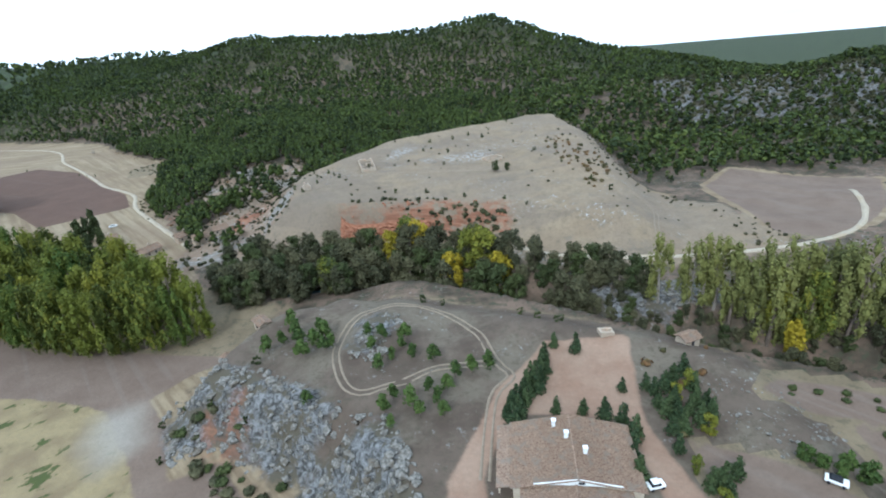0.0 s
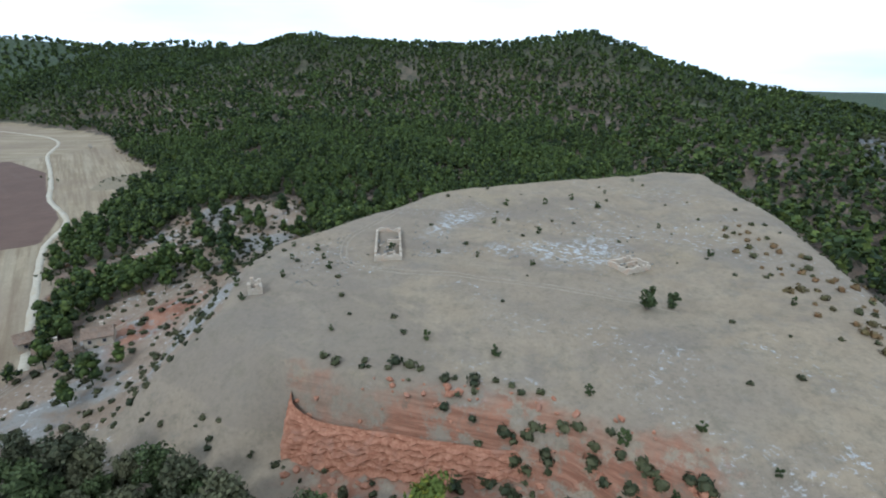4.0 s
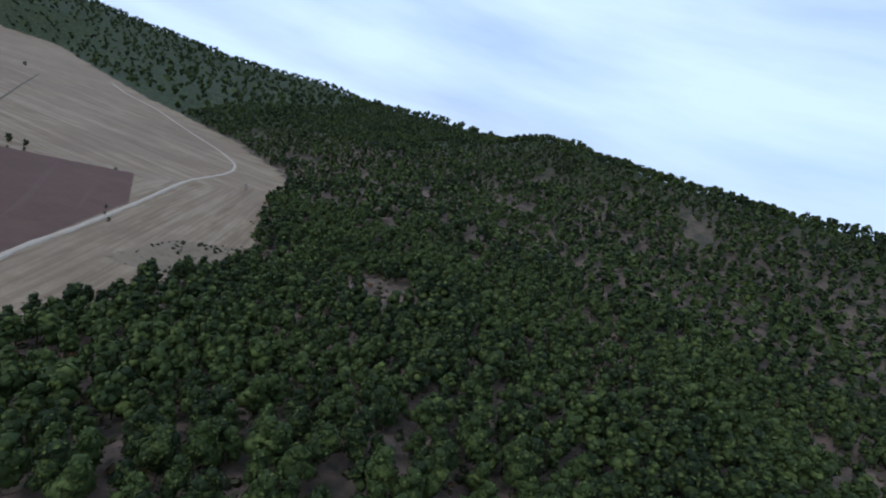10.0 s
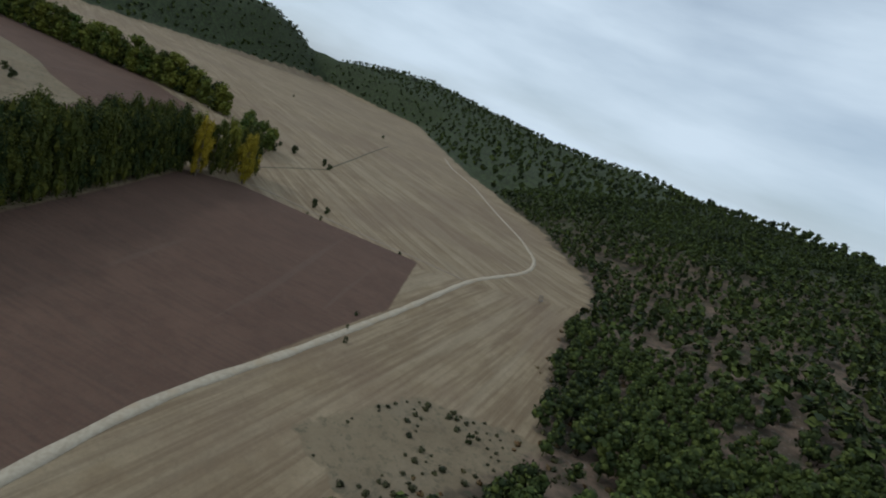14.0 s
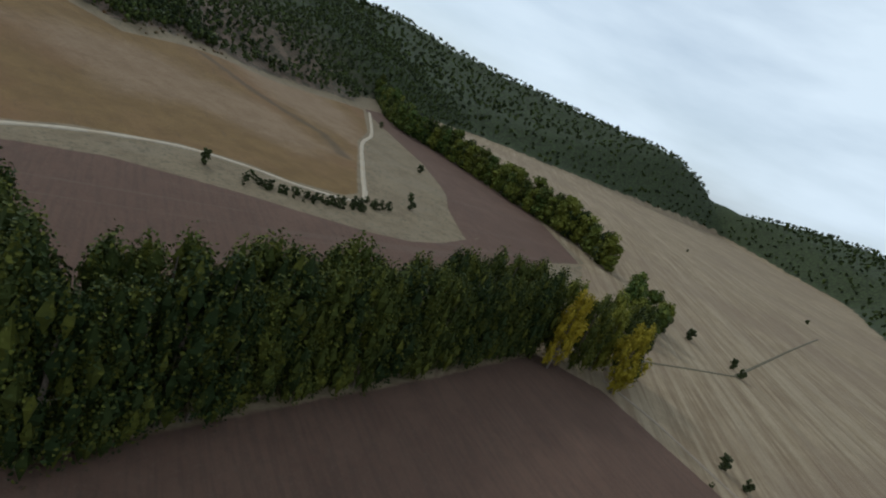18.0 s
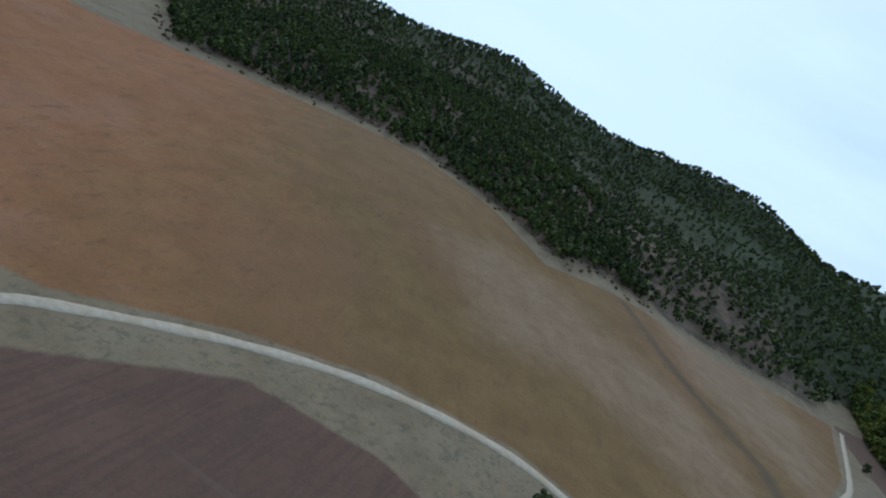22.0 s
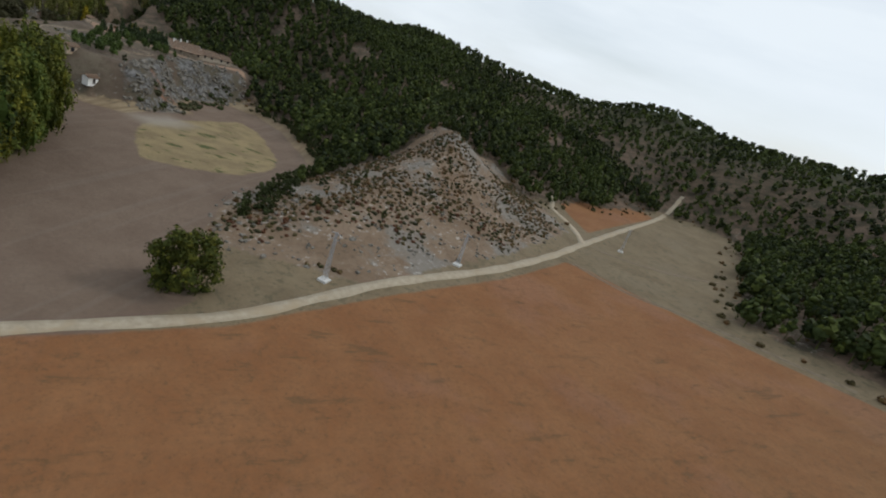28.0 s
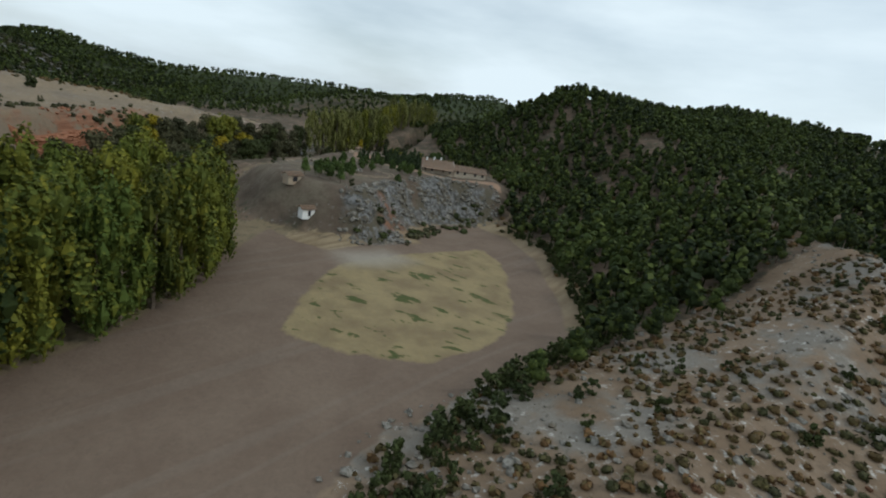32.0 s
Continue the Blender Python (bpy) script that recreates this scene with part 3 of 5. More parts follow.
def grid_mesh(name, vx, vy, vz, nx, ny):
    """A sheet of quads from arrays of nx by ny points."""
    me = bpy.data.meshes.new(name)
    count = (nx - 1) * (ny - 1)
    i, j = np.meshgrid(np.arange(nx - 1), np.arange(ny - 1), indexing="ij")
    a = (i * ny + j).ravel()
    quads = np.stack([a, a + ny, a + ny + 1, a + 1], 1).ravel()
    me.vertices.add(nx * ny)
    me.vertices.foreach_set("co", np.stack([vx, vy, vz], 1).astype(np.float32).ravel())
    me.loops.add(4 * count)
    me.loops.foreach_set("vertex_index", quads.astype(np.int32))
    me.polygons.add(count)
    me.polygons.foreach_set("loop_start", np.arange(0, 4 * count, 4, dtype=np.int32))
    me.polygons.foreach_set("use_smooth", np.ones(count, bool))
    me.update()
    return me


def build_ground():
    ax, ay = axis(-600, 150, 2.6, 1.05, 4400), axis(-90, 545, 2.6, 1.05, 4400)
    gx, gy = (g.ravel() for g in np.meshgrid(ax, ay, indexing="ij"))
    gz = height(gx, gy)
    me = grid_mesh("ground", gx, gy, gz, len(ax), len(ay))
    knoll = np.max([sdf(gx, gy, KNOLL) + 8, sdf(gx, gy, YARD) + 4], axis=0)
    knoll = np.where(zone(gx, gy, PALE[1:]) > -2, -10, knoll)
    forest = np.minimum(-sdf(gx, gy, VALLEY) - 6, np.minimum(-sdf(gx, gy, BALD_FOOT), -np.maximum(sdf(gx, gy, KNOLL) + 8, sdf(gx, gy, YARD) + 4)))
    forest = np.where(zone(gx, gy, PALE[1:]) > -3, -30, forest)
    for key, value in (("brown", zone(gx, gy, BROWN)), ("pale", zone(gx, gy, PALE)), ("orange", zone(gx, gy, ORANGE)), ("island", zone(gx, gy, ISLAND)),
                       ("bald", sdf(gx, gy, BALD_FOOT)), ("knoll", knoll), ("scrub", zone(gx, gy, SCRUB + ERODED)), ("rock", zone(gx, gy, ROCK[:4] + ROCK[6:])), ("redrock", zone(gx, gy, REDROCK)),
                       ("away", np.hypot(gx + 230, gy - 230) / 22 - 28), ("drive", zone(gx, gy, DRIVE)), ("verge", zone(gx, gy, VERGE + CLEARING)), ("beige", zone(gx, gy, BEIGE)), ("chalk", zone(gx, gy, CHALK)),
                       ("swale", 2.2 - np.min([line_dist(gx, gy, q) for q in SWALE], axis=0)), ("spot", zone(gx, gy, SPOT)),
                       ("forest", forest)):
        me.attributes.new(key, "FLOAT", "POINT").data.foreach_set("value", np.clip(value, -40, 40).astype(np.float32))
    me.materials.append(GROUND)
    return tagged(new("ground", me), "rolling dry valley floor and hillsides of soil, stubble and stone", "ground", kind="structure")


ground = build_ground()


# ================= mesh helpers =================
def mesh_of(name, verts, faces, mat, tint=None, smooth_faces=False):
    """One mesh from arrays; faces all of one size."""
    verts, faces = np.asarray(verts, np.float32), np.asarray(faces, np.int32)
    k = faces.shape[1]
    me = bpy.data.meshes.new(name)
    me.vertices.add(len(verts))
    me.vertices.foreach_set("co", verts.ravel())
    me.loops.add(faces.size)
    me.loops.foreach_set("vertex_index", faces.ravel())
    me.polygons.add(len(faces))
    me.polygons.foreach_set("loop_start", np.arange(0, faces.size, k, dtype=np.int32))
    me.polygons.foreach_set("use_smooth", np.full(len(faces), smooth_faces, bool))
    if tint is not None:
        me.attributes.new("tint", "FLOAT", "POINT").data.foreach_set("value", np.asarray(tint, np.float32))
    me.materials.append(mat)
    me.update()
    return me


def bm_mesh(name, bm, mat):
    me = bpy.data.meshes.new(name)
    bm.to_mesh(me)
    bm.free()
    me.materials.append(mat)
    return me


def part(name, bm, mat, parent, label=""):
    ob = new(name, bm_mesh(name, bm, mat) if isinstance(bm, bmesh.types.BMesh) else bm)
    ob.parent = parent
    return tagged(ob, label)


def box(bm, cx, cy, cz, sx, sy, sz, turn=0.0, bevel=0.0):
    """A box by its middle and its size."""
    r = bmesh.ops.create_cube(bm, size=1.0, matrix=pose(cx, cy, cz, 0, 0, turn) @ Matrix.Diagonal((sx, sy, sz, 1)))
    if bevel:
        edges = list({e for v in r["verts"] for e in v.link_edges})
        bmesh.ops.bevel(bm, geom=edges, offset=bevel, segments=1, affect="EDGES")
    return r["verts"]


def ico(sub):
    bm = bmesh.new()
    bmesh.ops.create_icosphere(bm, subdivisions=sub, radius=1.0)
    v = np.array([x.co[:] for x in bm.verts])
    f = np.array([[x.index for x in q.verts] for q in bm.faces])
    bm.free()
    return v, f


ICO1 = ico(1)
OCTA = (np.array([(1, 0, 0), (-1, 0, 0), (0, 1, 0), (0, -1, 0), (0, 0, 1), (0, 0, -1)], float),
        np.array([(0, 2, 4), (2, 1, 4), (1, 3, 4), (3, 0, 4), (2, 0, 5), (1, 2, 5), (3, 1, 5), (0, 3, 5)]))


def lumps_crown(g, lumps, leaves, size, core=True, round_core=True, stray=0.38):
    """A crown of leaf clumps scattered over lumps (x, y, z, radius, height radius); gives triangles."""
    V, F, n = [], [], 0
    share = 0.84 if round_core else 0.70
    lumps = np.array(lumps, float)
    if core:
        for x, y, zz, r, h in lumps:
            sv, sf = ICO1 if round_core else OCTA
            v = sv * (1 + 0.16 * g.standard_normal((len(sv), 1))) * np.array([r * share, r * share, h * share]) + [x, y, zz]
            V.append(v)
            F.append(sf + n)
            n += len(v)
    area = lumps[:, 3] * (lumps[:, 3] + lumps[:, 4])
    pick = g.choice(len(lumps), leaves, p=area / area.sum())
    d = g.standard_normal((leaves, 3))
    d[:, 2] += 0.35
    d /= np.linalg.norm(d, axis=1)[:, None]
    L = lumps[pick]
    c = L[:, :3] + d * L[:, 3:4] * g.uniform(0.72, 1.12, (leaves, 1)) * np.stack([np.ones(leaves), np.ones(leaves), L[:, 4] / L[:, 3]], 1)
    nrm = d + stray * g.standard_normal((leaves, 3))
    nrm /= np.linalg.norm(nrm, axis=1)[:, None]
    a = np.cross(nrm, g.standard_normal((leaves, 3)))
    a /= np.linalg.norm(a, axis=1)[:, None]
    b = np.cross(nrm, a)
    s = size * g.uniform(0.6, 1.35, (leaves, 1))
    q = np.stack([c - a * s, c - b * s * 0.7 + nrm * s * 0.15, c + a * s, c + b * s * 0.7 + nrm * s * 0.15], 1).reshape(-1, 3)
    i = n + 4 * np.arange(leaves)[:, None]
    V.append(q)
    F.append(np.concatenate([i + [0, 1, 2], i + [0, 2, 3]], 0))
    return np.concatenate(V), np.concatenate(F)


def trunk_mesh(g, h, r, limbs, lean=0.04, sides=6):
    """A tapered trunk with limbs (height share, length); gives triangles."""
    V, F, n = [], [], 0

    def tube(p0, p1, r0, r1):
        nonlocal n
        p0, p1 = np.array(p0, float), np.array(p1, float)
        d = (p1 - p0) / np.linalg.norm(p1 - p0)
        u = np.cross(d, [0.3, 0.9, 0.1])
        u /= np.linalg.norm(u)
        w = np.cross(d, u)
        a = np.arange(sides) * 2 * np.pi / sides
        ring = np.cos(a)[:, None] * u + np.sin(a)[:, None] * w
        V.append(np.concatenate([p0 + ring * r0, p1 + ring * r1]))
        k = np.arange(sides)
        k2 = (k + 1) % sides
        F.append(np.concatenate([np.stack([k, k2, k2 + sides], 1), np.stack([k, k2 + sides, k + sides], 1)]) + n)
        n += 2 * sides

    mid = np.array([lean * h * g.uniform(-1, 1), lean * h * g.uniform(-1, 1), h * 0.5])
    top = np.array([mid[0] * 1.6, mid[1] * 1.6, h])
    tube((0, 0, -0.6), mid, r, r * 0.66)
    tube(mid, top, r * 0.66, r * 0.15)
    for share, length in limbs:
        a = g.uniform(0, 6.28)
        at = mid * (share / 0.5) if share < 0.5 else mid + (top - mid) * (share - 0.5) * 2
        tube(at, at + np.array([math.cos(a) * length, math.sin(a) * length, length * 0.55]), r * 0.35, r * 0.08)
    return np.concatenate(V), np.concatenate(F)


def pine_lumps(g, h=6.5, n=8):
    out = []
    for i in range(n):
        s = (i + 0.5) / n
        a, rad = g.uniform(0, 6.28), h * 0.20 * (1 - s) ** 0.6 * g.uniform(0.4, 1.2)
        r = h * (0.225 - 0.10 * s) * g.uniform(0.8, 1.2)
        out.append((math.cos(a) * rad, math.sin(a) * rad, h * (0.36 + 0.60 * s), r, r * 0.85))
    return out


def broad_lumps(g, h, n, wide=0.26, low=0.3):
    out = []
    for i in range(n):
        s = g.uniform(0, 1)
        a, rad = g.uniform(0, 6.28), h * wide * math.sqrt(g.uniform(0, 1)) * (0.55 + 0.9 * s * (1 - s) * 2)
        r = h * 0.12 * g.uniform(0.75, 1.3)
        out.append((math.cos(a) * rad, math.sin(a) * rad, h * (low + (0.96 - low) * s) - r * 0.4, r, r * 1.05))
    return out


def column_lumps(g, h, n, wide=0.15):
    out = []
    for i in range(n):
        s = (i + g.uniform(0, 1)) / n
        bulge = wide * (0.35 + 1.5 * math.sin(math.pi * min(0.97, 0.18 + 0.78 * s)) ** 0.8) * 0.62
        a, rad = g.uniform(0, 6.28), h * bulge * g.uniform(0.25, 1.0)
        r = h * 0.050 * g.uniform(0.8, 1.3)
        out.append((math.cos(a) * rad, math.sin(a) * rad, h * (0.10 + 0.82 * s), r, r * 2.5))
    return out


def tree_proto(name, g, h, lumps, leaves, size, mat, bark, limbs, label, category, radius=None, soft=False):
    base = new(name)
    v, f = trunk_mesh(g, h * 0.9, radius or h * 0.022, limbs)
    part("trunk", mesh_of("trunk", v, f, bark), None, base)
    v, f = lumps_crown(g, lumps, leaves, size, True, soft, 0.30 if soft else 0.6)
    part("crown", mesh_of("crown", v, f, mat, None, soft), None, base)
    return tagged(base, label, category)


def plant(protos, spots, g, group, lo=0.8, hi=1.2, sink=0.0):
    """Copies of the protos at the spots; the protos themselves take the first spots."""
    for i, (x, y) in enumerate(spots):
        ob = protos[i % len(protos)]
        s = g.uniform(lo, hi)
        m = pose(x, y, zat(x, y) - sink, 0, 0, g.uniform(0, 360))
        if i >= len(protos):
            ob = copy_thing(ob, m)
        else:
            ob.matrix_basis = m
        ob.scale = (s * g.uniform(0.9, 1.1), s * g.uniform(0.9, 1.1), s)
        tagged(ob, group=group)


def along(line, step, g, jitter):
    """Spots along a line of points."""
    out = []
    for (ax, ay), (bx, by) in zip(line[:-1], line[1:]):
        n = max(1, int(math.hypot(bx - ax, by - ay) / step))
        for i in range(n):
            s = (i + 0.5) / n
            out.append((ax + s * (bx - ax) + g.uniform(-jitter, jitter), ay + s * (by - ay) + g.uniform(-jitter, jitter)))
    return out


# ================= roads and tracks =================
def spline(pts, step=2.0):
    p = np.array([pts[0], *pts, pts[-1]], float)
    out = []
    for i in range(1, len(p) - 2):
        n = max(2, int(np.linalg.norm(p[i + 1] - p[i]) / step))
        for t in np.arange(n) / n:
            out.append(0.5 * ((2 * p[i]) + (p[i + 1] - p[i - 1]) * t + (2 * p[i - 1] - 5 * p[i] + 4 * p[i + 1] - p[i + 2]) * t * t + (3 * p[i] - p[i - 1] - 3 * p[i + 1] + p[i + 2]) * t ** 3))
    out.append(p[-2])
    return np.array(out)


def ribbon(name, pts, width, mat, label, g, lift=0.12, offset=0.0, category="road"):
    c = spline(pts)
    d = np.gradient(c, axis=0)
    d /= np.linalg.norm(d, axis=1)[:, None] + 1e-9
    side = np.stack([d[:, 1], -d[:, 0]], 1)
    rows_ = []
    wob = 1 + 0.16 * np.sin(np.arange(len(c)) * 0.7 + g.uniform(0, 6)) * g.uniform(0.3, 1, len(c))
    for k, dz in ((-0.5, -0.5), (-0.46, 0.0), (0.0, 0.05), (0.46, 0.0), (0.5, -0.5)):
        p = c + side * (offset + k * width * wob)[:, None]
        rows_.append(np.column_stack([p, height(p[:, 0], p[:, 1]) + lift + dz]))
    v = np.stack(rows_, 1)
    me = grid_mesh(name, v[..., 0].ravel(), v[..., 1].ravel(), v[..., 2].ravel(), len(c), 5)
    me.materials.append(mat)
    return tagged(new(name, me), label, category, kind="structure")


g_road = np.random.default_rng(3)
MAIN_ROAD = [(-128.3, 236.2), (-168.1, 281.5), (-200.7, 320), (-222.9, 356.7), (-262.9, 390), (-289.4, 419.5), (-327.9, 460.8), (-375.1, 509.3), (-395.7, 537.3), (-412.5, 560.9), (-431.6, 581.8), (-456.1, 599.2), (-481.2, 609), (-512.7, 618.9), (-578.5, 631.9), (-710.8, 661.2), (-814.1, 672.8), (-915.9, 699.8)]
SOUTH_ROAD = [(-225, 162), (-246, 197), (-276, 222), (-304, 231), (-316, 227), (-347, 221), (-377, 221), (-408, 230), (-427, 246), (-439, 262), (-457, 277), (-470, 276), (-501, 254), (-570, 207), (-621, 182), (-715, 118)]
EAST_ROAD = [(-246, 197), (-232, 178), (-225, 162), (-228, 128), (-225, 107), (-222, 86), (-219, 48), (-212, 10), (-204, -22), (-190, -80), (-170, -160), (-152, -230)]
BALD_ROAD = [(-64, 192), (-20, 190), (10, 186), (24, 183), (40, 172), (62, 165), (82, 162), (101, 161), (131, 163), (154, 171), (174, 192), (190, 220)]
for road_pts, w in ((MAIN_ROAD, 2.8), (SOUTH_ROAD, 2.9), (EAST_ROAD, 3.4), (BALD_ROAD, 2.4)):
    ribbon("road", road_pts, w, ROAD, "pale gravel farm road winding between the fields", g_road)
ribbon("road", [(-204, -22), (-185, -40), (-162, -57), (-146, -78)], 3.2, ROAD, "pale gravel side road leaving a junction", g_road, 0.16)
LOOP = [(4, 68.1), (8.1, 89.5), (13.3, 96.9), (10.3, 103.6), (6.2, 118.4), (-3.1, 130), (-15.7, 136), (-27.2, 128.5), (-31.1, 114.7), (-27.7, 100.8), (-22.4, 94.8), (-13.3, 98), (-4.1, 102.6), (9.2, 102.6)]
HILL_TRACK = [(36, 250), (10, 258), (-15, 263), (-28, 262), (-40, 263), (-49, 267), (-53, 276), (-54, 286), (-49, 298), (-41, 319), (-37, 336), (-35, 350)]
EDGE_TRACK = [(-218, 6), (-240, 4), (-262, -4), (-300, -4)]
for track_pts, gap, label in ((LOOP, 0.85, "bare wheel track looping over the knoll"), (HILL_TRACK, 0.85, "bare wheel track over the stony pasture"),
                              ([(78.4, 157), (80.6, 174.7), (89, 198.7), (84.8, 214.4)], 0.8, "bare wheel track climbing from the road"),
                              ([(-210, -24), (-228, -38), (-246, -70)], 0.5, "pale footworn track across dry grass"), (EDGE_TRACK, 0.6, "pale field-edge track beside orange soil"),
                              ([(-123.8, 197.4), (-124.8, 232.1), (-116.6, 259), (-111.3, 288.3), (-109.2, 309.2)], 0.7, "sandy cart track below the pasture")):
    for off in (-gap, gap):
        ribbon("track", track_pts, 0.62, RUT, label, g_road, 0.07, off, "track")
ribbon("field_bank", [(-460.9, 404), (-492.4, 430.5), (-523.1, 456.1)], 1.3, BANKGRASS, "low grassy bank between two stubble fields", g_road, 0.1, 0.0, "bank")
ribbon("field_bank", [(-524.1, 456.1), (-658.3, 513.1), (-782.2, 567.8)], 1.5, BANKGRASS, "low grassy bank between two stubble fields", g_road, 0.1, 0.0, "bank")
ribbon("track", [(-432.7, 398.9), (-426.1, 417.9), (-412.3, 441.1), (-389.2, 484), (-376.1, 507.1)], 1.8, RUT, "pale grass track beside the brown field", g_road, 0.07, 0.0, "track")
water_line = [p for p in RIVER if -70 < p[0] < 180]
river = ribbon("river", water_line, 4.2, WATER, "narrow dark river between tree-lined banks", g_road, 0.4, 0.0, "river")

# ================= forests =================
g = np.random.default_rng(11)


def scatter(x0, x1, y0, y1, step, g):
    """Jittered spots over a rectangle."""
    a, b = np.meshgrid(np.arange(x0, x1, step), np.arange(y0, y1, step), indexing="ij")
    a = a.ravel() + g.uniform(-0.48, 0.48, a.size) * step
    b = b.ravel() + g.uniform(-0.48, 0.48, b.size) * step
    return a, b


ROADS = [MAIN_ROAD, SOUTH_ROAD, EAST_ROAD, BALD_ROAD, LOOP, HILL_TRACK]


def wooded(px, py, g, edge=8.0, thin=0.0):
    """True where pines grow."""
    ok = sdf(px, py, VALLEY) < -edge + 5 * ripple(px, py, 45, 3)
    ok &= sdf(px, py, BALD_FOOT) < -3
    ok &= sdf(px, py, KNOLL) < -5
    ok &= sdf(px, py, YARD) < -5
    ok &= zone(px, py, SCRUB) < -2
    ok &= ~((zone(px, py, ERODED) > 0) & (g.uniform(0, 1, px.shape) < 0.8))
    ok &= zone(px, py, BROWN + PALE) < -3
    ok &= zone(px, py, REDROCK) < -2
    ok &= ~((px > -82) & (px < 230) & (py > 50) & (py < 250))
    for line in ROADS:
        ok &= line_dist(px, py, line) > 4
    clear = ripple(px + 40, py - 70, 75, 3)
    stony = zone(px, py, ROCK)
    ok &= ~((clear > 0.60 + thin) & (g.uniform(0, 1, px.shape) < 0.75))
    ok &= ~((stony > 0) & (g.uniform(0, 1, px.shape) < 0.6))
    return ok


def mass(name, spots, scales, templates, mat, g, label, category, tints):
    """Many plants in one mesh."""
    V, F, T, n = [], [], [], 0
    which = g.integers(0, len(templates), len(spots))
    for k, (tv, tf) in enumerate(templates):
        idx = np.flatnonzero(which == k)
        if not len(idx):
            continue
        a = g.uniform(0, 6.28, len(idx))
        s = scales[idx]
        ca, sa = np.cos(a) * s, np.sin(a) * s
        vx = ca[:, None] * tv[:, 0] - sa[:, None] * tv[:, 1] + spots[idx, 0:1]
        vy = sa[:, None] * tv[:, 0] + ca[:, None] * tv[:, 1] + spots[idx, 1:2]
        vz = s[:, None] * tv[:, 2] + spots[idx, 2:3]
        V.append(np.stack([vx, vy, vz], -1).reshape(-1, 3))
        F.append((tf[None] + (np.arange(len(idx)) * len(tv))[:, None, None]).reshape(-1, 3) + n)
        T.append(np.repeat(tints[idx], len(tv)))
        n += len(idx) * len(tv)
    me = mesh_of(name, np.concatenate(V), np.concatenate(F), mat, np.concatenate(T), True)
    return tagged(new(name, me), label, category, kind="stuff")


def with_trunk(v, f, h, r=0.16):
    tv, tf = trunk_mesh(np.random.default_rng(1), h, r, (), 0.0, 4)
    return np.concatenate([v, tv]), np.concatenate([f, tf + len(v)])


HALF = [with_trunk(*lumps_crown(g, pine_lumps(g, 6.5, 5), 46, 0.75), 4.0) for _ in range(5)]
HI = [with_trunk(*lumps_crown(g, pine_lumps(g, 6.5, 8), 120, 0.46), 4.0) for _ in range(5)]
MID = [lumps_crown(g, pine_lumps(g, 6.5, 4)[:3], 12, 1.05, True, False) for _ in range(5)]
LOW = [lumps_crown(g, pine_lumps(g, 6.5, 4)[:3], 10, 1.5, True, False) for _ in range(4)]

# pines that stand nearest to the flight, each a tree of its own
NEAR_WOOD = [(-160, 345), (-118, 312), (-75, 335), (-48, 352), (-46, 400), (-90, 425), (-150, 400)]
nx_, ny_ = scatter(-200, 0, 300, 465, 5.2, g)
keep = wooded(nx_, ny_, g, 3.0) & (sdf(nx_, ny_, NEAR_WOOD) > 0)
near_spots = list(zip(nx_[keep], ny_[keep]))[:290]
near_poly_test = lambda a, b: sdf(a, b, NEAR_WOOD) > 0
protos = [tree_proto("pine_tree", g, 6.8, pine_lumps(g, 6.8, 12), 620, 0.27, PINE, BARK, [(0.35, 1.0), (0.5, 1.2), (0.6, 0.9), (0.72, 0.7)],
                     "green Aleppo pine with a rounded uneven crown", "tree", None, True) for _ in range(5)]
plant(protos, near_spots, g, "pines on the hillside", 0.85, 1.4)


def wood(name, rect, step, templates, label, lo=0.7, hi=1.25, edge=6.0, skip=None, thin=0.0):
    a, b = scatter(*rect, step, g)
    ok = wooded(a, b, g, edge, thin) & ~near_poly_test(a, b)
    if skip:
        ok &= ~skip(a, b)
    a, b = a[ok], b[ok]
    s = g.uniform(lo, hi, len(a)) * (1 + 0.15 * ripple(a, b, 90, 2))
    tint = np.clip(0.5 + 0.35 * ripple(a, b, 120, 2) + g.uniform(-0.4, 0.4, len(a)), 0, 1)
    return mass(name, np.stack([a, b, height(a, b) - 0.25], 1), s, templates, PINE_MASS, g, label, "forest", tint)


mid_n = lambda a, b: (a > -380) & (a < 75) & (b < 560)
mid_s = lambda a, b: (a > -560) & (a < 170) & (b > -200)
wood("pine_wood", (-380, 75, 225, 560), 4.6, HI, "dense green pine wood on a stony slope", 0.9, 1.5)
wood("pine_wood", (-560, 170, -200, 110), 5.0, HALF, "dark green pine wood above the orange field", 0.9, 1.5)
wood("pine_wood", (-700, 470, 270, 990), 5.9, MID, "pine forest covering the long hill", 1.05, 1.65, skip=mid_n)
wood("pine_wood", (-1080, 280, -520, 110), 6.9, MID, "pine forest on the southern ridge", 0.95, 1.6, skip=mid_s)
wood("pine_wood", (470, 700, 530, 990), 8.5, MID, "pine forest on the north-eastern hills", 0.85, 1.4)
wood("pine_wood", (280, 760, -330, 20), 9.0, MID, "pine forest on the hill behind the farmhouse", 0.9, 1.5)
wood("pine_wood", (900, 1600, 100, 1300), 28.0, LOW, "distant pine forest on the plain", 1.5, 2.2)
wood("pine_wood", (75, 680, 20, 530), 8.0, MID, "pine forest on the eastern hills", 0.85, 1.4)
far_skip = lambda a, b: ((a > -700) & (a < 700) & (b > -520) & (b < 990)) | ((a > -1080) & (a < -600) & (b > -520) & (b < 110))
wood("pine_wood", (-2300, 900, -1100, 1500), 24.0, LOW, "distant pine forest on the ridges", 1.5, 2.4, skip=far_skip)

# ================= broadleaf trees, rows and hedges =================
g = np.random.default_rng(23)


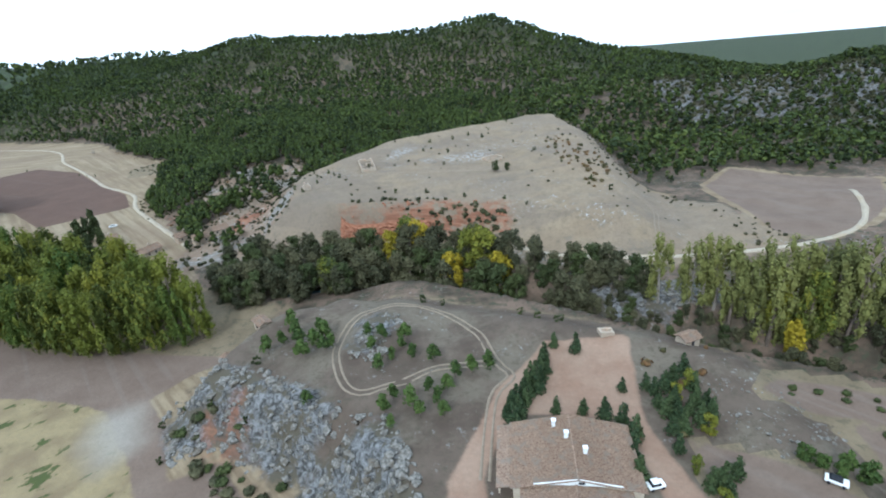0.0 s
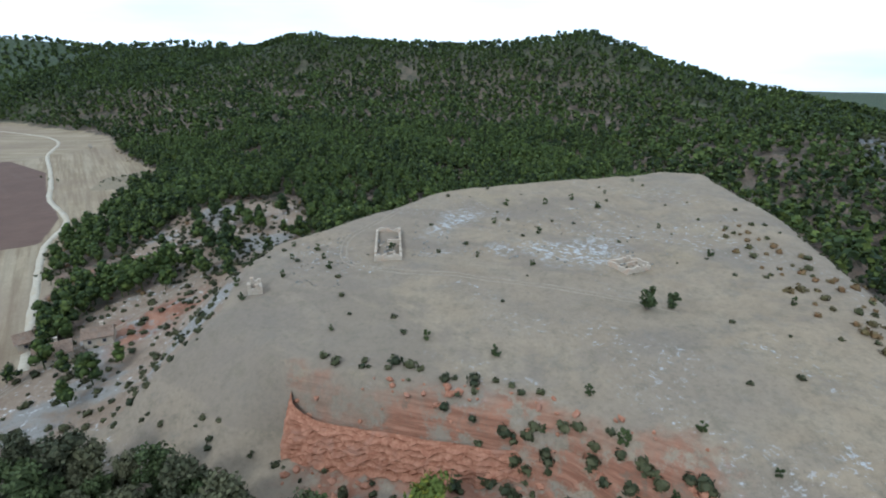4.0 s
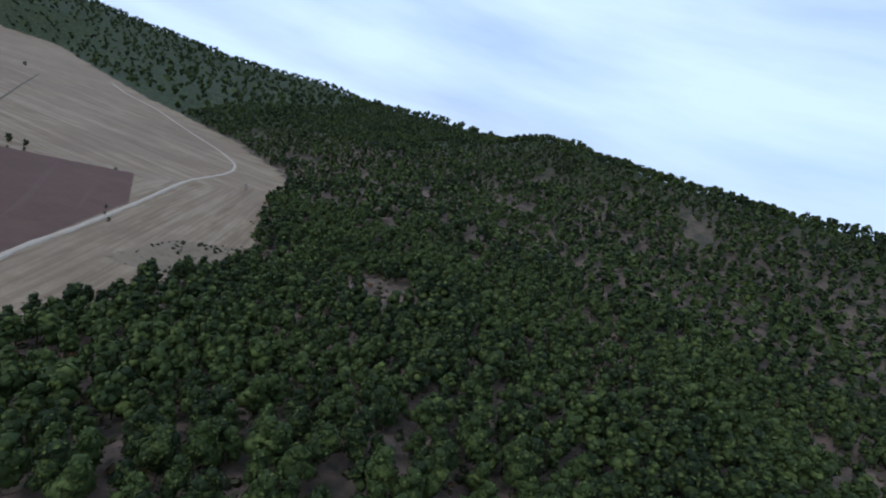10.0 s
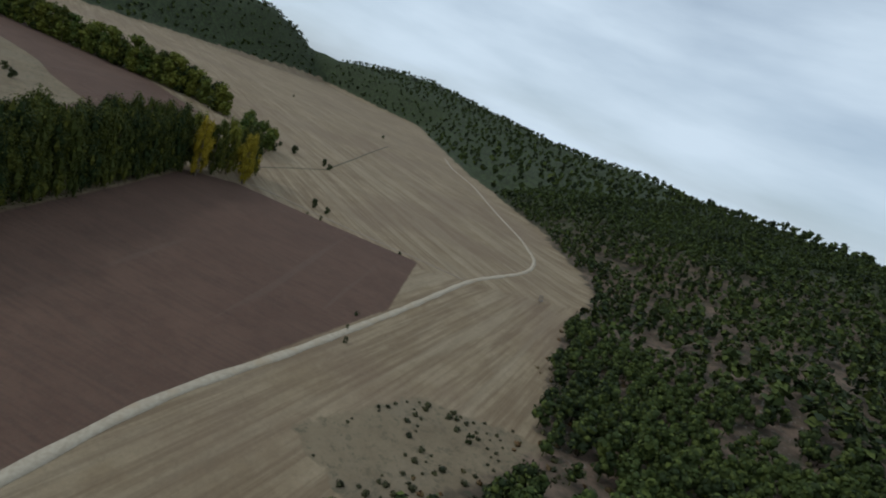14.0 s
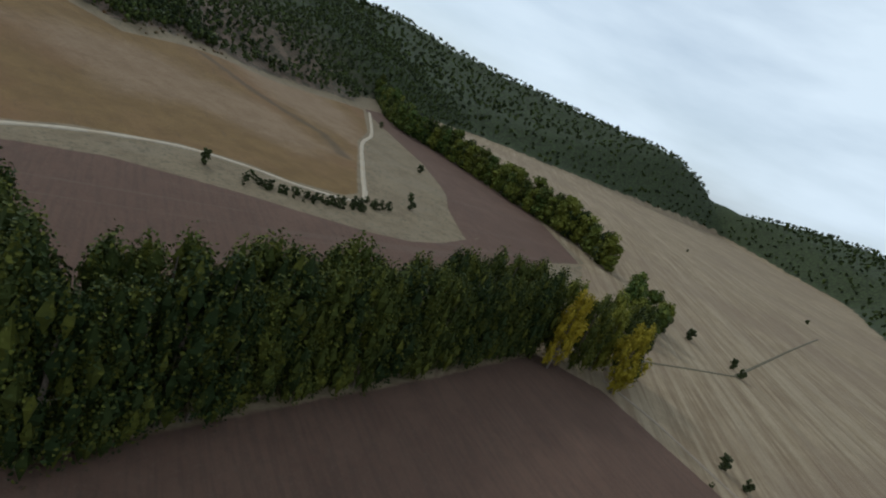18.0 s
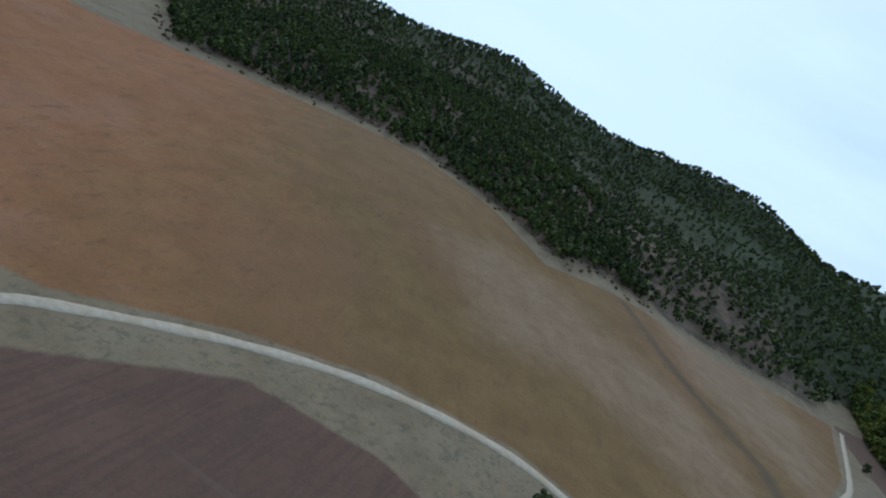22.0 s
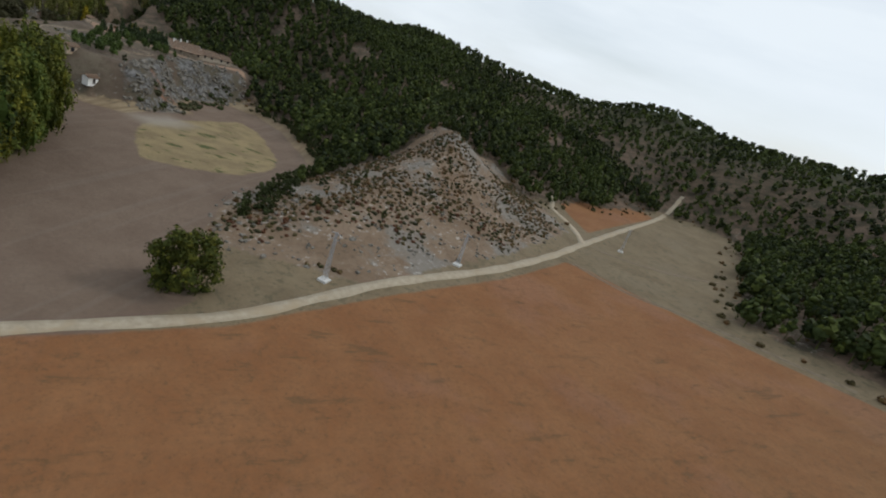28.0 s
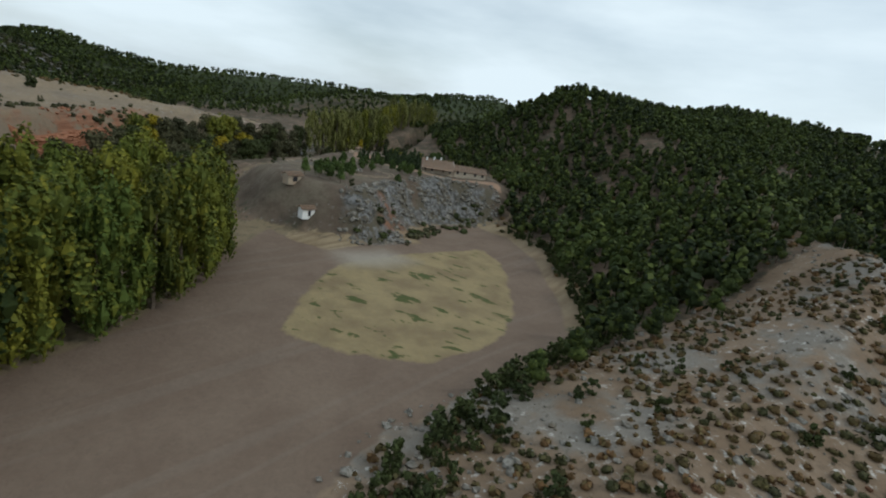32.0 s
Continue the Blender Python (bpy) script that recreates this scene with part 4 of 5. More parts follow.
def poplar_protos(mat, h, n, label, leaves=1500, name="poplar_tree", wide=0.15, size=None, lumps=34):
    return [tree_proto(name, g, h, column_lumps(g, h, lumps, wide), leaves, size or (0.5 if leaves > 600 else 1.0), mat, BARK, [(0.2, 1.6), (0.3, 2.0), (0.42, 1.8), (0.55, 1.4), (0.65, 1.1)], label, "tree") for _ in range(n)]


ROW_A = along([(-313.1, 297.1), (-301.8, 332.4), (-334.6, 340.8), (-381.7, 359.3), (-419.9, 375.2)], 3.9, g, 0.8)
ROW_B = along([(-310.9, 286.4), (-296.5, 323), (-333.8, 334.1), (-381.4, 351.3), (-423.4, 367.1)], 4.4, g, 0.8)
plant(poplar_protos(POPLAR_ROW, 25, 4, "tall green poplar turning yellow in a dense row", 3600, "poplar_tree", 0.165, 0.30, 60), ROW_A + ROW_B, g, "poplars between the brown fields", 0.92, 1.2)
END = [(-421, 374), (-428, 379), (-436, 384), (-426, 388), (-434, 394), (-427, 402), (-440, 402), (-446, 392), (-417, 382), (-450, 402)]
plant(poplar_protos(POPLAR_ROW, 23, 1, "dark green poplar at the end of a row", 3400, "poplar_tree", 0.24, 0.30, 46) + poplar_protos(YELLOWING, 23, 1, "yellow-green autumn poplar at the end of a row", 3400, "poplar_tree", 0.24, 0.30, 46) + poplar_protos(GOLD, 21, 1, "golden autumn poplar at the end of a row", 2600, "poplar_tree", 0.2, 0.30, 40), END, g, "golden poplars", 0.9, 1.25)
BANK = along([(-180, 166), (-158, 154), (-121, 143), (-100, 144), (-82, 149)], 5.0, g, 2.0) + along([(-186, 178), (-140, 159), (-96, 158)], 5.6, g, 3) + along([(-196, 194), (-150, 174), (-104, 168)], 6.0, g, 3) + along([(-206, 212), (-160, 192), (-116, 180)], 6.5, g, 4)
plant(poplar_protos(YELLOWING, 22, 2, "yellow-green poplar on the river bank", 2600, "poplar_tree", 0.2, 0.36, 46) + poplar_protos(POPLAR, 22, 2, "green poplar on the river bank", 2600, "poplar_tree", 0.22, 0.36, 46) + poplar_protos(POPLAR_ROW, 21, 1, "dark green poplar on the river bank", 2600, "poplar_tree", 0.2, 0.36, 46), BANK, g, "poplars along the river", 0.9, 1.25)
plant(poplar_protos(GOLD, 17, 2, "bright yellow poplar on the river bank"), [(-142.6, 159.7), (-110.2, 160), (-101.8, 172), (-190.7, 181.5), (-170.4, 174), (86.4, 105.4)], g, "golden poplars", 0.7, 1.0)
EASTROW = along([(75, 122.1), (98.9, 107.3), (120.7, 98), (152.7, 91.6), (192.8, 87.3), (250, 56), (310, 26)], 6.5, g, 3) + along([(87, 114.7), (123.2, 103.6), (163.8, 99.9)], 8, g, 3)
plant(poplar_protos(PALE_OLIVE, 21, 2, "thin olive-green poplar above the water", 1900, "poplar_tree", 0.2, 0.34) + poplar_protos(YELLOWING, 20, 1, "yellow-green poplar above the water", 2400, "poplar_tree", 0.22, 0.36), EASTROW, g, "poplars along the river", 0.8, 1.25)
bare = [tree_proto("bare_poplar", g, 19, column_lumps(g, 19, 30, 0.19), 1300, 0.30, PALE_OLIVE, TWIG, [(0.25, 1.8), (0.35, 2.2), (0.5, 1.8), (0.62, 1.4)], "half-bare grey poplar with sparse dry leaves", "tree") for _ in range(2)]
plant(bare, along([(65, 133), (83.4, 122.1), (101.7, 116.6), (115.7, 111)], 3.6, g, 3.5), g, "bare poplars by the river", 0.9, 1.3)
FARROW = along([(-850, 40), (-735, 130), (-705, 205), (-658, 296), (-625, 360), (-590, 388)], 6.0, g, 2.5) + along([(-840, 60), (-715, 150), (-672, 290), (-632, 362)], 7.0, g, 3.5)
plant([tree_proto("poplar_tree", g, 17, broad_lumps(g, 17, 22, 0.25, 0.12), 700, 0.7, mat, BARK, [(0.25, 1.6), (0.4, 1.8)], "olive-green poplar in a long river row", "tree") for mat in (POPLAR, POPLAR_ROW, POPLAR)], FARROW, g, "poplars along the far river", 1.0, 1.6)
plant([tree_proto("poplar_tree", g, 19, broad_lumps(g, 19, 26, 0.24, 0.14), 1500, 0.55, POPLAR, BARK, [(0.25, 1.6), (0.4, 1.8)], "broad green poplar in a clump behind the row", "tree") for _ in range(2)], [(-500, 405), (-515, 400), (-530, 410), (-545, 402), (-520, 416), (-508, 414)], g, "poplar clump", 0.8, 1.05)
VILLAGE = [(-179.1, 230.2), (-172.9, 240.2), (-186.3, 244.5), (-168.7, 223.3), (-190.4, 256.6), (-182.5, 218), (-194.5, 268.5)]
plant(poplar_protos(DARKLEAF, 15, 2, "dark green poplar beside the village houses"), VILLAGE, g, "poplars of the village", 0.8, 1.1)

riparian = [tree_proto("riverside_tree", g, 13, broad_lumps(g, 13, 24, 0.26, 0.14), 1500, 0.40, mat, BARK, [(0.25, 1.6), (0.4, 1.8), (0.5, 1.6), (0.6, 1.2)], label, "tree")
            for mat, label in ((OLIVE, "grey-olive willow in the river thicket"), (OLIVE, "grey-olive elm in the river thicket"), (OLIVE, "grey-olive willow in the river thicket"), (DARKLEAF, "dark green alder by the river"))]
rx, ry = scatter(-98, 75, 140, 245, 5.6, g)
LOWBANK = along([(41.8, 128.5), (54.2, 122.1), (66.3, 113.8), (86.2, 102.6), (111.7, 88.4), (150.2, 68.1)], 2.6, g, 1.2) + along([(50.5, 142), (72.9, 122.1), (95, 110.1), (114.7, 99.9), (151.8, 83.1)], 3.2, g, 1.5)
THICKET = [(-94, 182), (-78, 165), (-48, 168), (-18, 168), (15, 156), (50, 137), (67, 130), (60, 146), (27, 166), (15, 176), (-10, 186), (-36, 193), (-52, 200), (-72, 204), (-94, 204)]
ok = sdf(rx, ry, THICKET) > -1
plant([copy_thing(p_, pose(0, 0, 0)) for p_ in riparian], LOWBANK, g, "low trees on the river bank", 0.25, 0.5)
plant(riparian, list(zip(rx[ok], ry[ok])), g, "river thicket", 0.65, 1.15)
plant([tree_proto("riverside_tree", g, 13, broad_lumps(g, 13, 24, 0.24, 0.12), 1700, 0.38, mat, BARK, [(0.25, 1.6), (0.4, 1.8)], label, "tree") for mat, label in ((GOLD, "bright golden tree in the river thicket"), (YELLOWING, "yellow-green tree in the river thicket"))],
      [(-21.2, 185.3), (-14.8, 190.7), (-10.6, 185.3), (8.5, 169), (2.1, 166), (13.8, 166), (19.1, 160), (-44.5, 172)], g, "yellow trees of the thicket", 0.95, 1.25)
g2 = np.random.default_rng(5)
plant([tree_proto("round_tree", g2, 7, broad_lumps(g2, 7, 14, 0.3, 0.2), 520, 0.42, DARKLEAF, BARK, [(0.25, 1.2), (0.4, 1.4), (0.5, 1.0)], label, "tree") for label in
       ("round dark green tree standing alone in the field", "rounded green almond tree beside the road")],
      [(35, 250.8), (28.6, 248.5), (-501.7, 283.5), (-489.6, 291.1), (-575.2, 250.9), (-542.2, 434.6), (-531.8, 454.9), (-551.4, 425.2), (-668.8, 160.1), (-856.4, 578.3), (-774.3, 332.3), (-978.9, 463.6), (42.4, 160), (48.7, 154), (55.1, 160),
       (-251.6, 216.7), (-224, 239.3), (-202.5, 251.4), (-262.5, 241.3), (-524.4, 419.3), (-540.4, 434.6), (-523.2, 458.1), (-423.6, 436.9), (-419.1, 443.5), (-407.2, 244.6)], g2, "lone trees", 0.6, 0.95)

plant([tree_proto("ash_tree", g2, 9.5, broad_lumps(g2, 9.5, 60, 0.52, 0.06), 4200, 0.26, POPLAR_ROW, BARK, [(0.25, 1.6), (0.4, 1.8)], "broad green ash tree beside the field", "tree")], [(-217, 131)], g2, "", 1.15, 1.2)
# young conifers of the yard
spruce = []
for k in range(3):
    lump = [(g2.uniform(-0.3, 0.3), g2.uniform(-0.3, 0.3), 0.5 + 4.4 * i / 11, 1.35 * (1 - i / 12.5) * g2.uniform(0.75, 1.2), 0.6) for i in range(11)]
    spruce.append(tree_proto("spruce_tree", g2, 5.2, lump, 520, 0.26, SPRUCE, BARK, [(0.2, 0.7), (0.35, 0.6)], "blue-green young spruce in the farmhouse yard", "tree"))
YARD_TREES = along([(9.1, 82), (15.3, 90.5), (23.6, 104.5)], 2.2, g2, 0.5) + along([(10.1, 79.9), (17.3, 89.5), (22.5, 98.9)], 2.6, g2, 0.5) + [
    (20.7, 83.1), (26.3, 82.5), (30.3, 80.9), (32.8, 77.7), (33.2, 73.5), (30.9, 105.4), (25.8, 107.3), (42.1, 89.4), (42.5, 83.7), (43.2, 87.3), (43.3, 80.9), (52.2, 93.1), (51.7, 87.1), (52.5, 83.0), (48.7, 77.5), (50.7, 77.7), (41.9, 75.8),
    (44.5, 76.3), (34.5, 75.1), (32.2, 70.0), (31.3, 65.3), (42.8, 62.4), (44.9, 62.8), (44.5, 59.3), (48.3, 64.3), (44.7, 79.7), (47.6, 80.6), (41.1, 70.9), (36.9, 89.5), (46.2, 84.2), (49.6, 82.2), (48.6, 90.4), (46.0, 88.6)]
plant(spruce, YARD_TREES, g2, "conifers round the farmhouse", 0.7, 1.3)
plant([tree_proto("round_tree", g2, 4.2, broad_lumps(g2, 4.2, 18, 0.34, 0.12), 600, 0.26, mat, BARK, [(0.25, 0.8), (0.4, 0.9)], label, "tree")
       for mat, label in ((YOUNGPINE, "bushy green tree on the edge of the ploughed plot"), (YELLOWING, "yellow-green young tree among the yard conifers"))],
      [(63.5, 64.6), (47.0, 85.4), (65.6, 62.6), (51.4, 88.1), (68.7, 61.2), (42.2, 66.3), (61.5, 66.2), (48.8, 74.9), (67.2, 63.8), (43.0, 58.9)], g2, "small trees beside the yard", 0.7, 1.15)
KNOLL_PINES = [(-43.8, 122.1), (-41.6, 118.4), (-37.4, 116.6), (-35.4, 120.3), (-37.6, 124), (-34.1, 112.9), (-46.8, 118.4), (-32.1, 114.7), (-39.3, 111), (-46, 127), (-20.7, 111), (-18.6, 114.7), (-13.4, 111), (-22.9, 118.4), (-12.4, 114.7), (-15.5, 107.3), (-18.5, 103.6), (-10.3, 107.3),
               (-14.3, 91.6), (-10.2, 89.5), (-6.1, 93.7), (-4.1, 89.5), (-8.1, 85.2), (-2, 93.7), (-16.2, 87.3), (0, 98), (-34.7, 93.7), (-49.7, 114.7), (-14.2, 83.1), (-3, 85.2), (4.1, 99.9), (8.2, 99.9), (-5.1, 105.4)]
young = [tree_proto("young_pine", g2, 3.6, pine_lumps(g2, 3.6, 9), 300, 0.26, YOUNGPINE, BARK, [(0.4, 0.5), (0.55, 0.5)], "bushy bright green young pine on the knoll", "tree") for _ in range(3)]
plant(young, KNOLL_PINES, g2, "young pines on the knoll", 1.0, 1.75)

# lone leafless tree in the stubble
lone = tree_proto("bare_tree", g2, 6, broad_lumps(g2, 6, 8, 0.24, 0.35), 90, 0.22, TWIG, TWIG, [(0.3, 1.6), (0.4, 1.8), (0.5, 1.6), (0.6, 1.3), (0.7, 1.0), (0.8, 0.7)], "leafless grey tree alone in the stubble field", "tree")
lone.matrix_basis = pose(-370, 550, zat(-370, 550))


# ================= shrubs and stones =================
def shrub_lumps(g, r=0.8):
    return [(g.uniform(-0.3, 0.3) * r, g.uniform(-0.3, 0.3) * r, r * 0.45, r * g.uniform(0.7, 1.0), r * 0.62) for _ in range(3)]


def shrub_proto(mat, label, r=0.9, leaves=110):
    v, f = lumps_crown(g2, shrub_lumps(g2, r), leaves, 0.2 * r / 0.9)
    return tagged(new("shrub", mesh_of("shrub", v, f, mat)), label, "shrub")


def put_shrubs(protos, spots, group, lo, hi):
    for i, (x, y) in enumerate(spots):
        ob = protos[i % len(protos)]
        m = pose(x, y, zat(x, y) - 0.1, 0, 0, g2.uniform(0, 360))
        ob = copy_thing(ob, m) if i >= len(protos) else ob
        ob.matrix_basis = m
        k = g2.uniform(lo, hi)
        ob.scale = (k, k * g2.uniform(0.85, 1.15), k * g2.uniform(0.8, 1.1))
        tagged(ob, group=group)


sx, sy = scatter(-226, -136, -50, 126, 1.9, g2)
ok = (zone(sx, sy, SCRUB) > 1) & (line_dist(sx, sy, EAST_ROAD) > 6) & (ripple(sx, sy, 40, 3) > -0.45 + 0.9 * smooth(-185, -222, sx))
sx, sy = sx[ok], sy[ok]
near = (sx > -206) & (sx < -166) & (sy > 26)
near_list = list(zip(sx[near], sy[near]))[:290]
put_shrubs([shrub_proto(SHRUB, "low rounded olive-brown thyme shrub on the stony slope"), shrub_proto(RUST, "low rust-red shrub on the stony slope"), shrub_proto(OLIVE, "low grey-green rosemary shrub on the stony slope")],
           near_list, "shrubs on the scrub slope", 0.35, 0.95)
SHRUBS = [lumps_crown(g2, shrub_lumps(g2, 0.9)[:2], 18, 0.40) for _ in range(4)]


def shrub_mass(name, a, b, lo, hi, mat, label):
    mass(name, np.stack([a, b, height(a, b) - 0.12], 1), g2.uniform(lo, hi, len(a)), SHRUBS, mat, g2, label, "shrubs", g2.uniform(0, 1, len(a)))


done_ = set((round(a, 3), round(b, 3)) for a, b in near_list)
rest = np.array([(round(a, 3), round(b, 3)) not in done_ for a, b in zip(sx, sy)])
shrub_mass("shrubs", sx[rest], sy[rest], 0.35, 0.95, SHRUB_MASS, "scattered olive and russet shrubs on the stony slope")
fx, fy = scatter(-380, 110, 265, 560, 5.0, g2)
ok = wooded(fx, fy, g2, 0.0, 3.0) & (g2.uniform(0, 1, fx.shape) < 0.6)
shrub_mass("undergrowth", fx[ok], fy[ok], 0.5, 1.3, SHRUB_MASS, "dry undergrowth between the pines")
fx, fy = scatter(-560, 0, -200, 110, 6.0, g2)
ok = wooded(fx, fy, g2, -4.0, 3.0) & (g2.uniform(0, 1, fx.shape) < 0.6)
shrub_mass("undergrowth", fx[ok], fy[ok], 0.6, 1.6, SHRUB_MASS, "dark undergrowth at the wood's edge")
fx, fy = scatter(-210, 10, 285, 475, 3.3, g2)
ok = (sdf(fx, fy, VALLEY) < 0) & (sdf(fx, fy, BALD_FOOT) < 3) & (ripple(fx, fy, 26, 3) > -0.1)
shrub_mass("undergrowth", fx[ok], fy[ok], 0.45, 1.35, DARK_MASS, "dark low undergrowth on stony ground below the pines")
EDGE_BUSH = along([(-190, 113), (-178, 105), (-163, 90), (-143, 64), (-114, 51), (-74, 43)], 2.4, g2, 1.4) + along([(-188, 108), (-160, 83), (-138, 57), (-108, 45), (-60, 40), (-34, 44)], 2.4, g2, 2.0)
bushes = [tree_proto("evergreen_bush", g2, 2.6, broad_lumps(g2, 2.6, 13, 0.46, 0.06), 330, 0.25, DARKLEAF, BARK, [(0.3, 0.5), (0.5, 0.6)], label, "bush")
          for label in ("dark evergreen oak bush at the field edge", "dense dark juniper bush at the field edge")]
plant(bushes, EDGE_BUSH, g2, "bushes at the field edge", 0.7, 1.5)
HILL_BUSH = [(x_, y_) for x_, y_ in zip(*scatter(-190, -140, 5, 105, 11.0, g2)) if float(zone(np.array([x_]), np.array([y_]), SCRUB)[0]) > -4]
plant(bushes, HILL_BUSH, g2, "dark bushes on the scrub slope", 0.4, 1.0)
plant([copy_thing(p_, pose(0, 0, 0)) for p_ in protos], [(-149.1, 62), (-143, 48.8), (-141.3, 37.8), (-134.5, 29.5), (-123.8, 9.1), (-111.5, -10.2), (-122.1, 0.8), (-118.8, -11.4), (-124.1, -11.2), (-155.1, 73.5), (-160.7, 82.4), (-148.8, 56), (-123.7, -18.9), (-116, -40.2), (-127.2, -4.6)], g2, "pines on the rocky crest", 0.8, 1.3)
LONE_BUSH = [(-197, 60.2), (-30.7, 300.9), (-38.2, 276.5), (-24.4, 278.8), (-12.7, 277.7), (3.2, 271.8), (10.6, 329), (21.2, 335.3), (36, 345.7), (29.7, 324.8), (50.9, 364.5), (-4.2, 329), (46.6, 306.1), (55.1, 283.1), (63.6, 254.3), (70, 224.2), (74.2, 209.3), (-8.5, 306.1), (6.4, 297.7),
             (-53, 262.5), (-57.2, 269.5), (-61.5, 276.5), (-65.7, 267.2), (-70, 278.8), (-63.6, 255.5), (-76.3, 262.5), (-74.2, 250.8), (-67.8, 241.3), (-80.6, 274.2), (-42.4, 231.6), (-21.2, 231.6), (-6.4, 226.7), (10.6, 216.9), (27.6, 209.3), (36, 201.3), (2.1, 209.3), (14.8, 206.7), (21.2, 198.7),
             (-77, 104), (22.5, 63.7), (-72, 92), (-47, 82), (-297.1, 433.5), (-315.4, 440.3), (-305.7, 435.7), (-251.7, 470.1), (-260.1, 459.2), (-387.9, 475.8), (-406.4, 438.8), (-409.8, 432.6),
             (-8.4, 142), (-2.1, 139), (25, 124), (20.9, 130), (29.1, 118.4), (31.3, 122.1), (-51.6, 111), (-61.5, 101.7), (-51, 95.9)]
plant(bushes, LONE_BUSH, g2, "scattered bushes", 0.5, 1.05)
ROADSIDE = along([(-414.3, 256), (-425.4, 265.3), (-434.4, 274.6), (-450.9, 281.4), (-464, 283.7), (-474.9, 285)], 0.8, g2, 4.5)
plant(bushes, ROADSIDE, g2, "bushes beside the road", 0.5, 1.2)
for poly, n_, a_, b_ in (([(65.7, 212), (89, 236.4), (78.4, 314.4), (63.6, 304)], 5.0, 40, 105), ([(45.3, 107.3), (63.7, 103.6), (56.4, 76.7), (42, 66)], 7.0, 40, 72)):
    qx, qy = scatter(a_, b_, min(p[1] for p in poly), max(p[1] for p in poly), n_, g2)
    ok = sdf(qx, qy, poly) > 0
    shrub_mass("shrubs", qx[ok], qy[ok], 0.6, 1.5, SHRUB_MASS, "green shrubs scattered over dry ground")
CLIFFSIDE = along([(-12.7, 209.3), (0, 205.3), (10.6, 201.3), (25.4, 193.3)], 0.55, g2, 6.5) + along([(-42.4, 221.8), (-21.2, 219.3), (2.1, 216.9)], 2.4, g2, 2.0) + along([(-31.8, 202.7), (0, 196), (21.2, 185.3)], 2.6, g2, 2.0)
cx_, cy_ = np.array(CLIFFSIDE).T
shrub_mass("shrubs", cx_, cy_, 0.7, 1.7, DARK_MASS, "dark bushes over the red cliff")
bx_, by_ = scatter(-105, 135, 150, 385, 3.6, g2)
rim = sdf(bx_, by_, BALD_FOOT)
ok = (rim > -2) & (g2.uniform(0, 1, bx_.shape) < np.where(rim < 12, 0.42, 0.03)) & ~((by_ < 222) & (bx_ > 20) & (bx_ < 66)) & (line_dist(bx_, by_, HILL_TRACK) > 2.5) & (line_dist(bx_, by_, BALD_ROAD) > 3)
shrub_mass("shrubs", bx_[ok], by_[ok], 0.35, 1.05, DARK_MASS, "dark low shrubs round the rim of the pasture")
bx_, by_ = scatter(-140, -66, 200, 335, 3.6, g2)
ok = (zone(bx_, by_, ERODED) > -2) & (g2.uniform(0, 1, bx_.shape) < 0.6)
shrub_mass("shrubs", bx_[ok], by_[ok], 0.5, 1.5, DARK_MASS, "dark shrubs on the eroded stony slope")
bx_, by_ = scatter(165, 390, 280, 495, 4.0, g2)
ok = (sdf(bx_, by_, ROCK[1]) > -6) & (g2.uniform(0, 1, bx_.shape) < 0.8)
shrub_mass("shrubs", bx_[ok], by_[ok], 1.0, 2.6, DARK_MASS, "dark scrub covering the grey rocky hill")
bx_, by_ = scatter(-290, -225, 405, 490, 3.2, g2)
ok = (sdf(bx_, by_, CLEARING[0]) > 0) & (ripple(bx_, by_, 22, 2) > 0.1)
shrub_mass("shrubs", bx_[ok], by_[ok], 0.4, 1.1, DARK_MASS, "dark low shrubs on the stony clearing")
STEEP = [(x_ + g2.uniform(-4, 4), y_ + g2.uniform(-4, 4)) for x_, y_ in along([(-72.1, 107.3), (-56.9, 89.5), (-36.2, 72.4), (-14, 54)], 1.6, g2, 5)]
put_shrubs([shrub_proto(OLIVE, "grey-green shrub among the limestone rocks", 1.0), shrub_proto(DARKLEAF, "dark green shrub among the limestone rocks", 1.0)], STEEP, "shrubs among the rocks", 0.8, 1.9)
ORCHARD = [(76.3, 90.2), (74.6, 88.0), (80.9, 88.3), (86.2, 87.0), (84.8, 84.8), (90.7, 84.2), (89.3, 81.6), (94.9, 81.7), (84.9, 74.4), (89.8, 72.5), (94.9, 70.2), (84.6, 69.8), (90.2, 68.2), (85.4, 65.6), (91.2, 62.6), (85.1, 59.2), (85.7, 54.2)]
put_shrubs([shrub_proto(DARKLEAF, "small dark vine bush in a planted row", 0.8)], ORCHARD, "rows of vines", 0.9, 1.35)


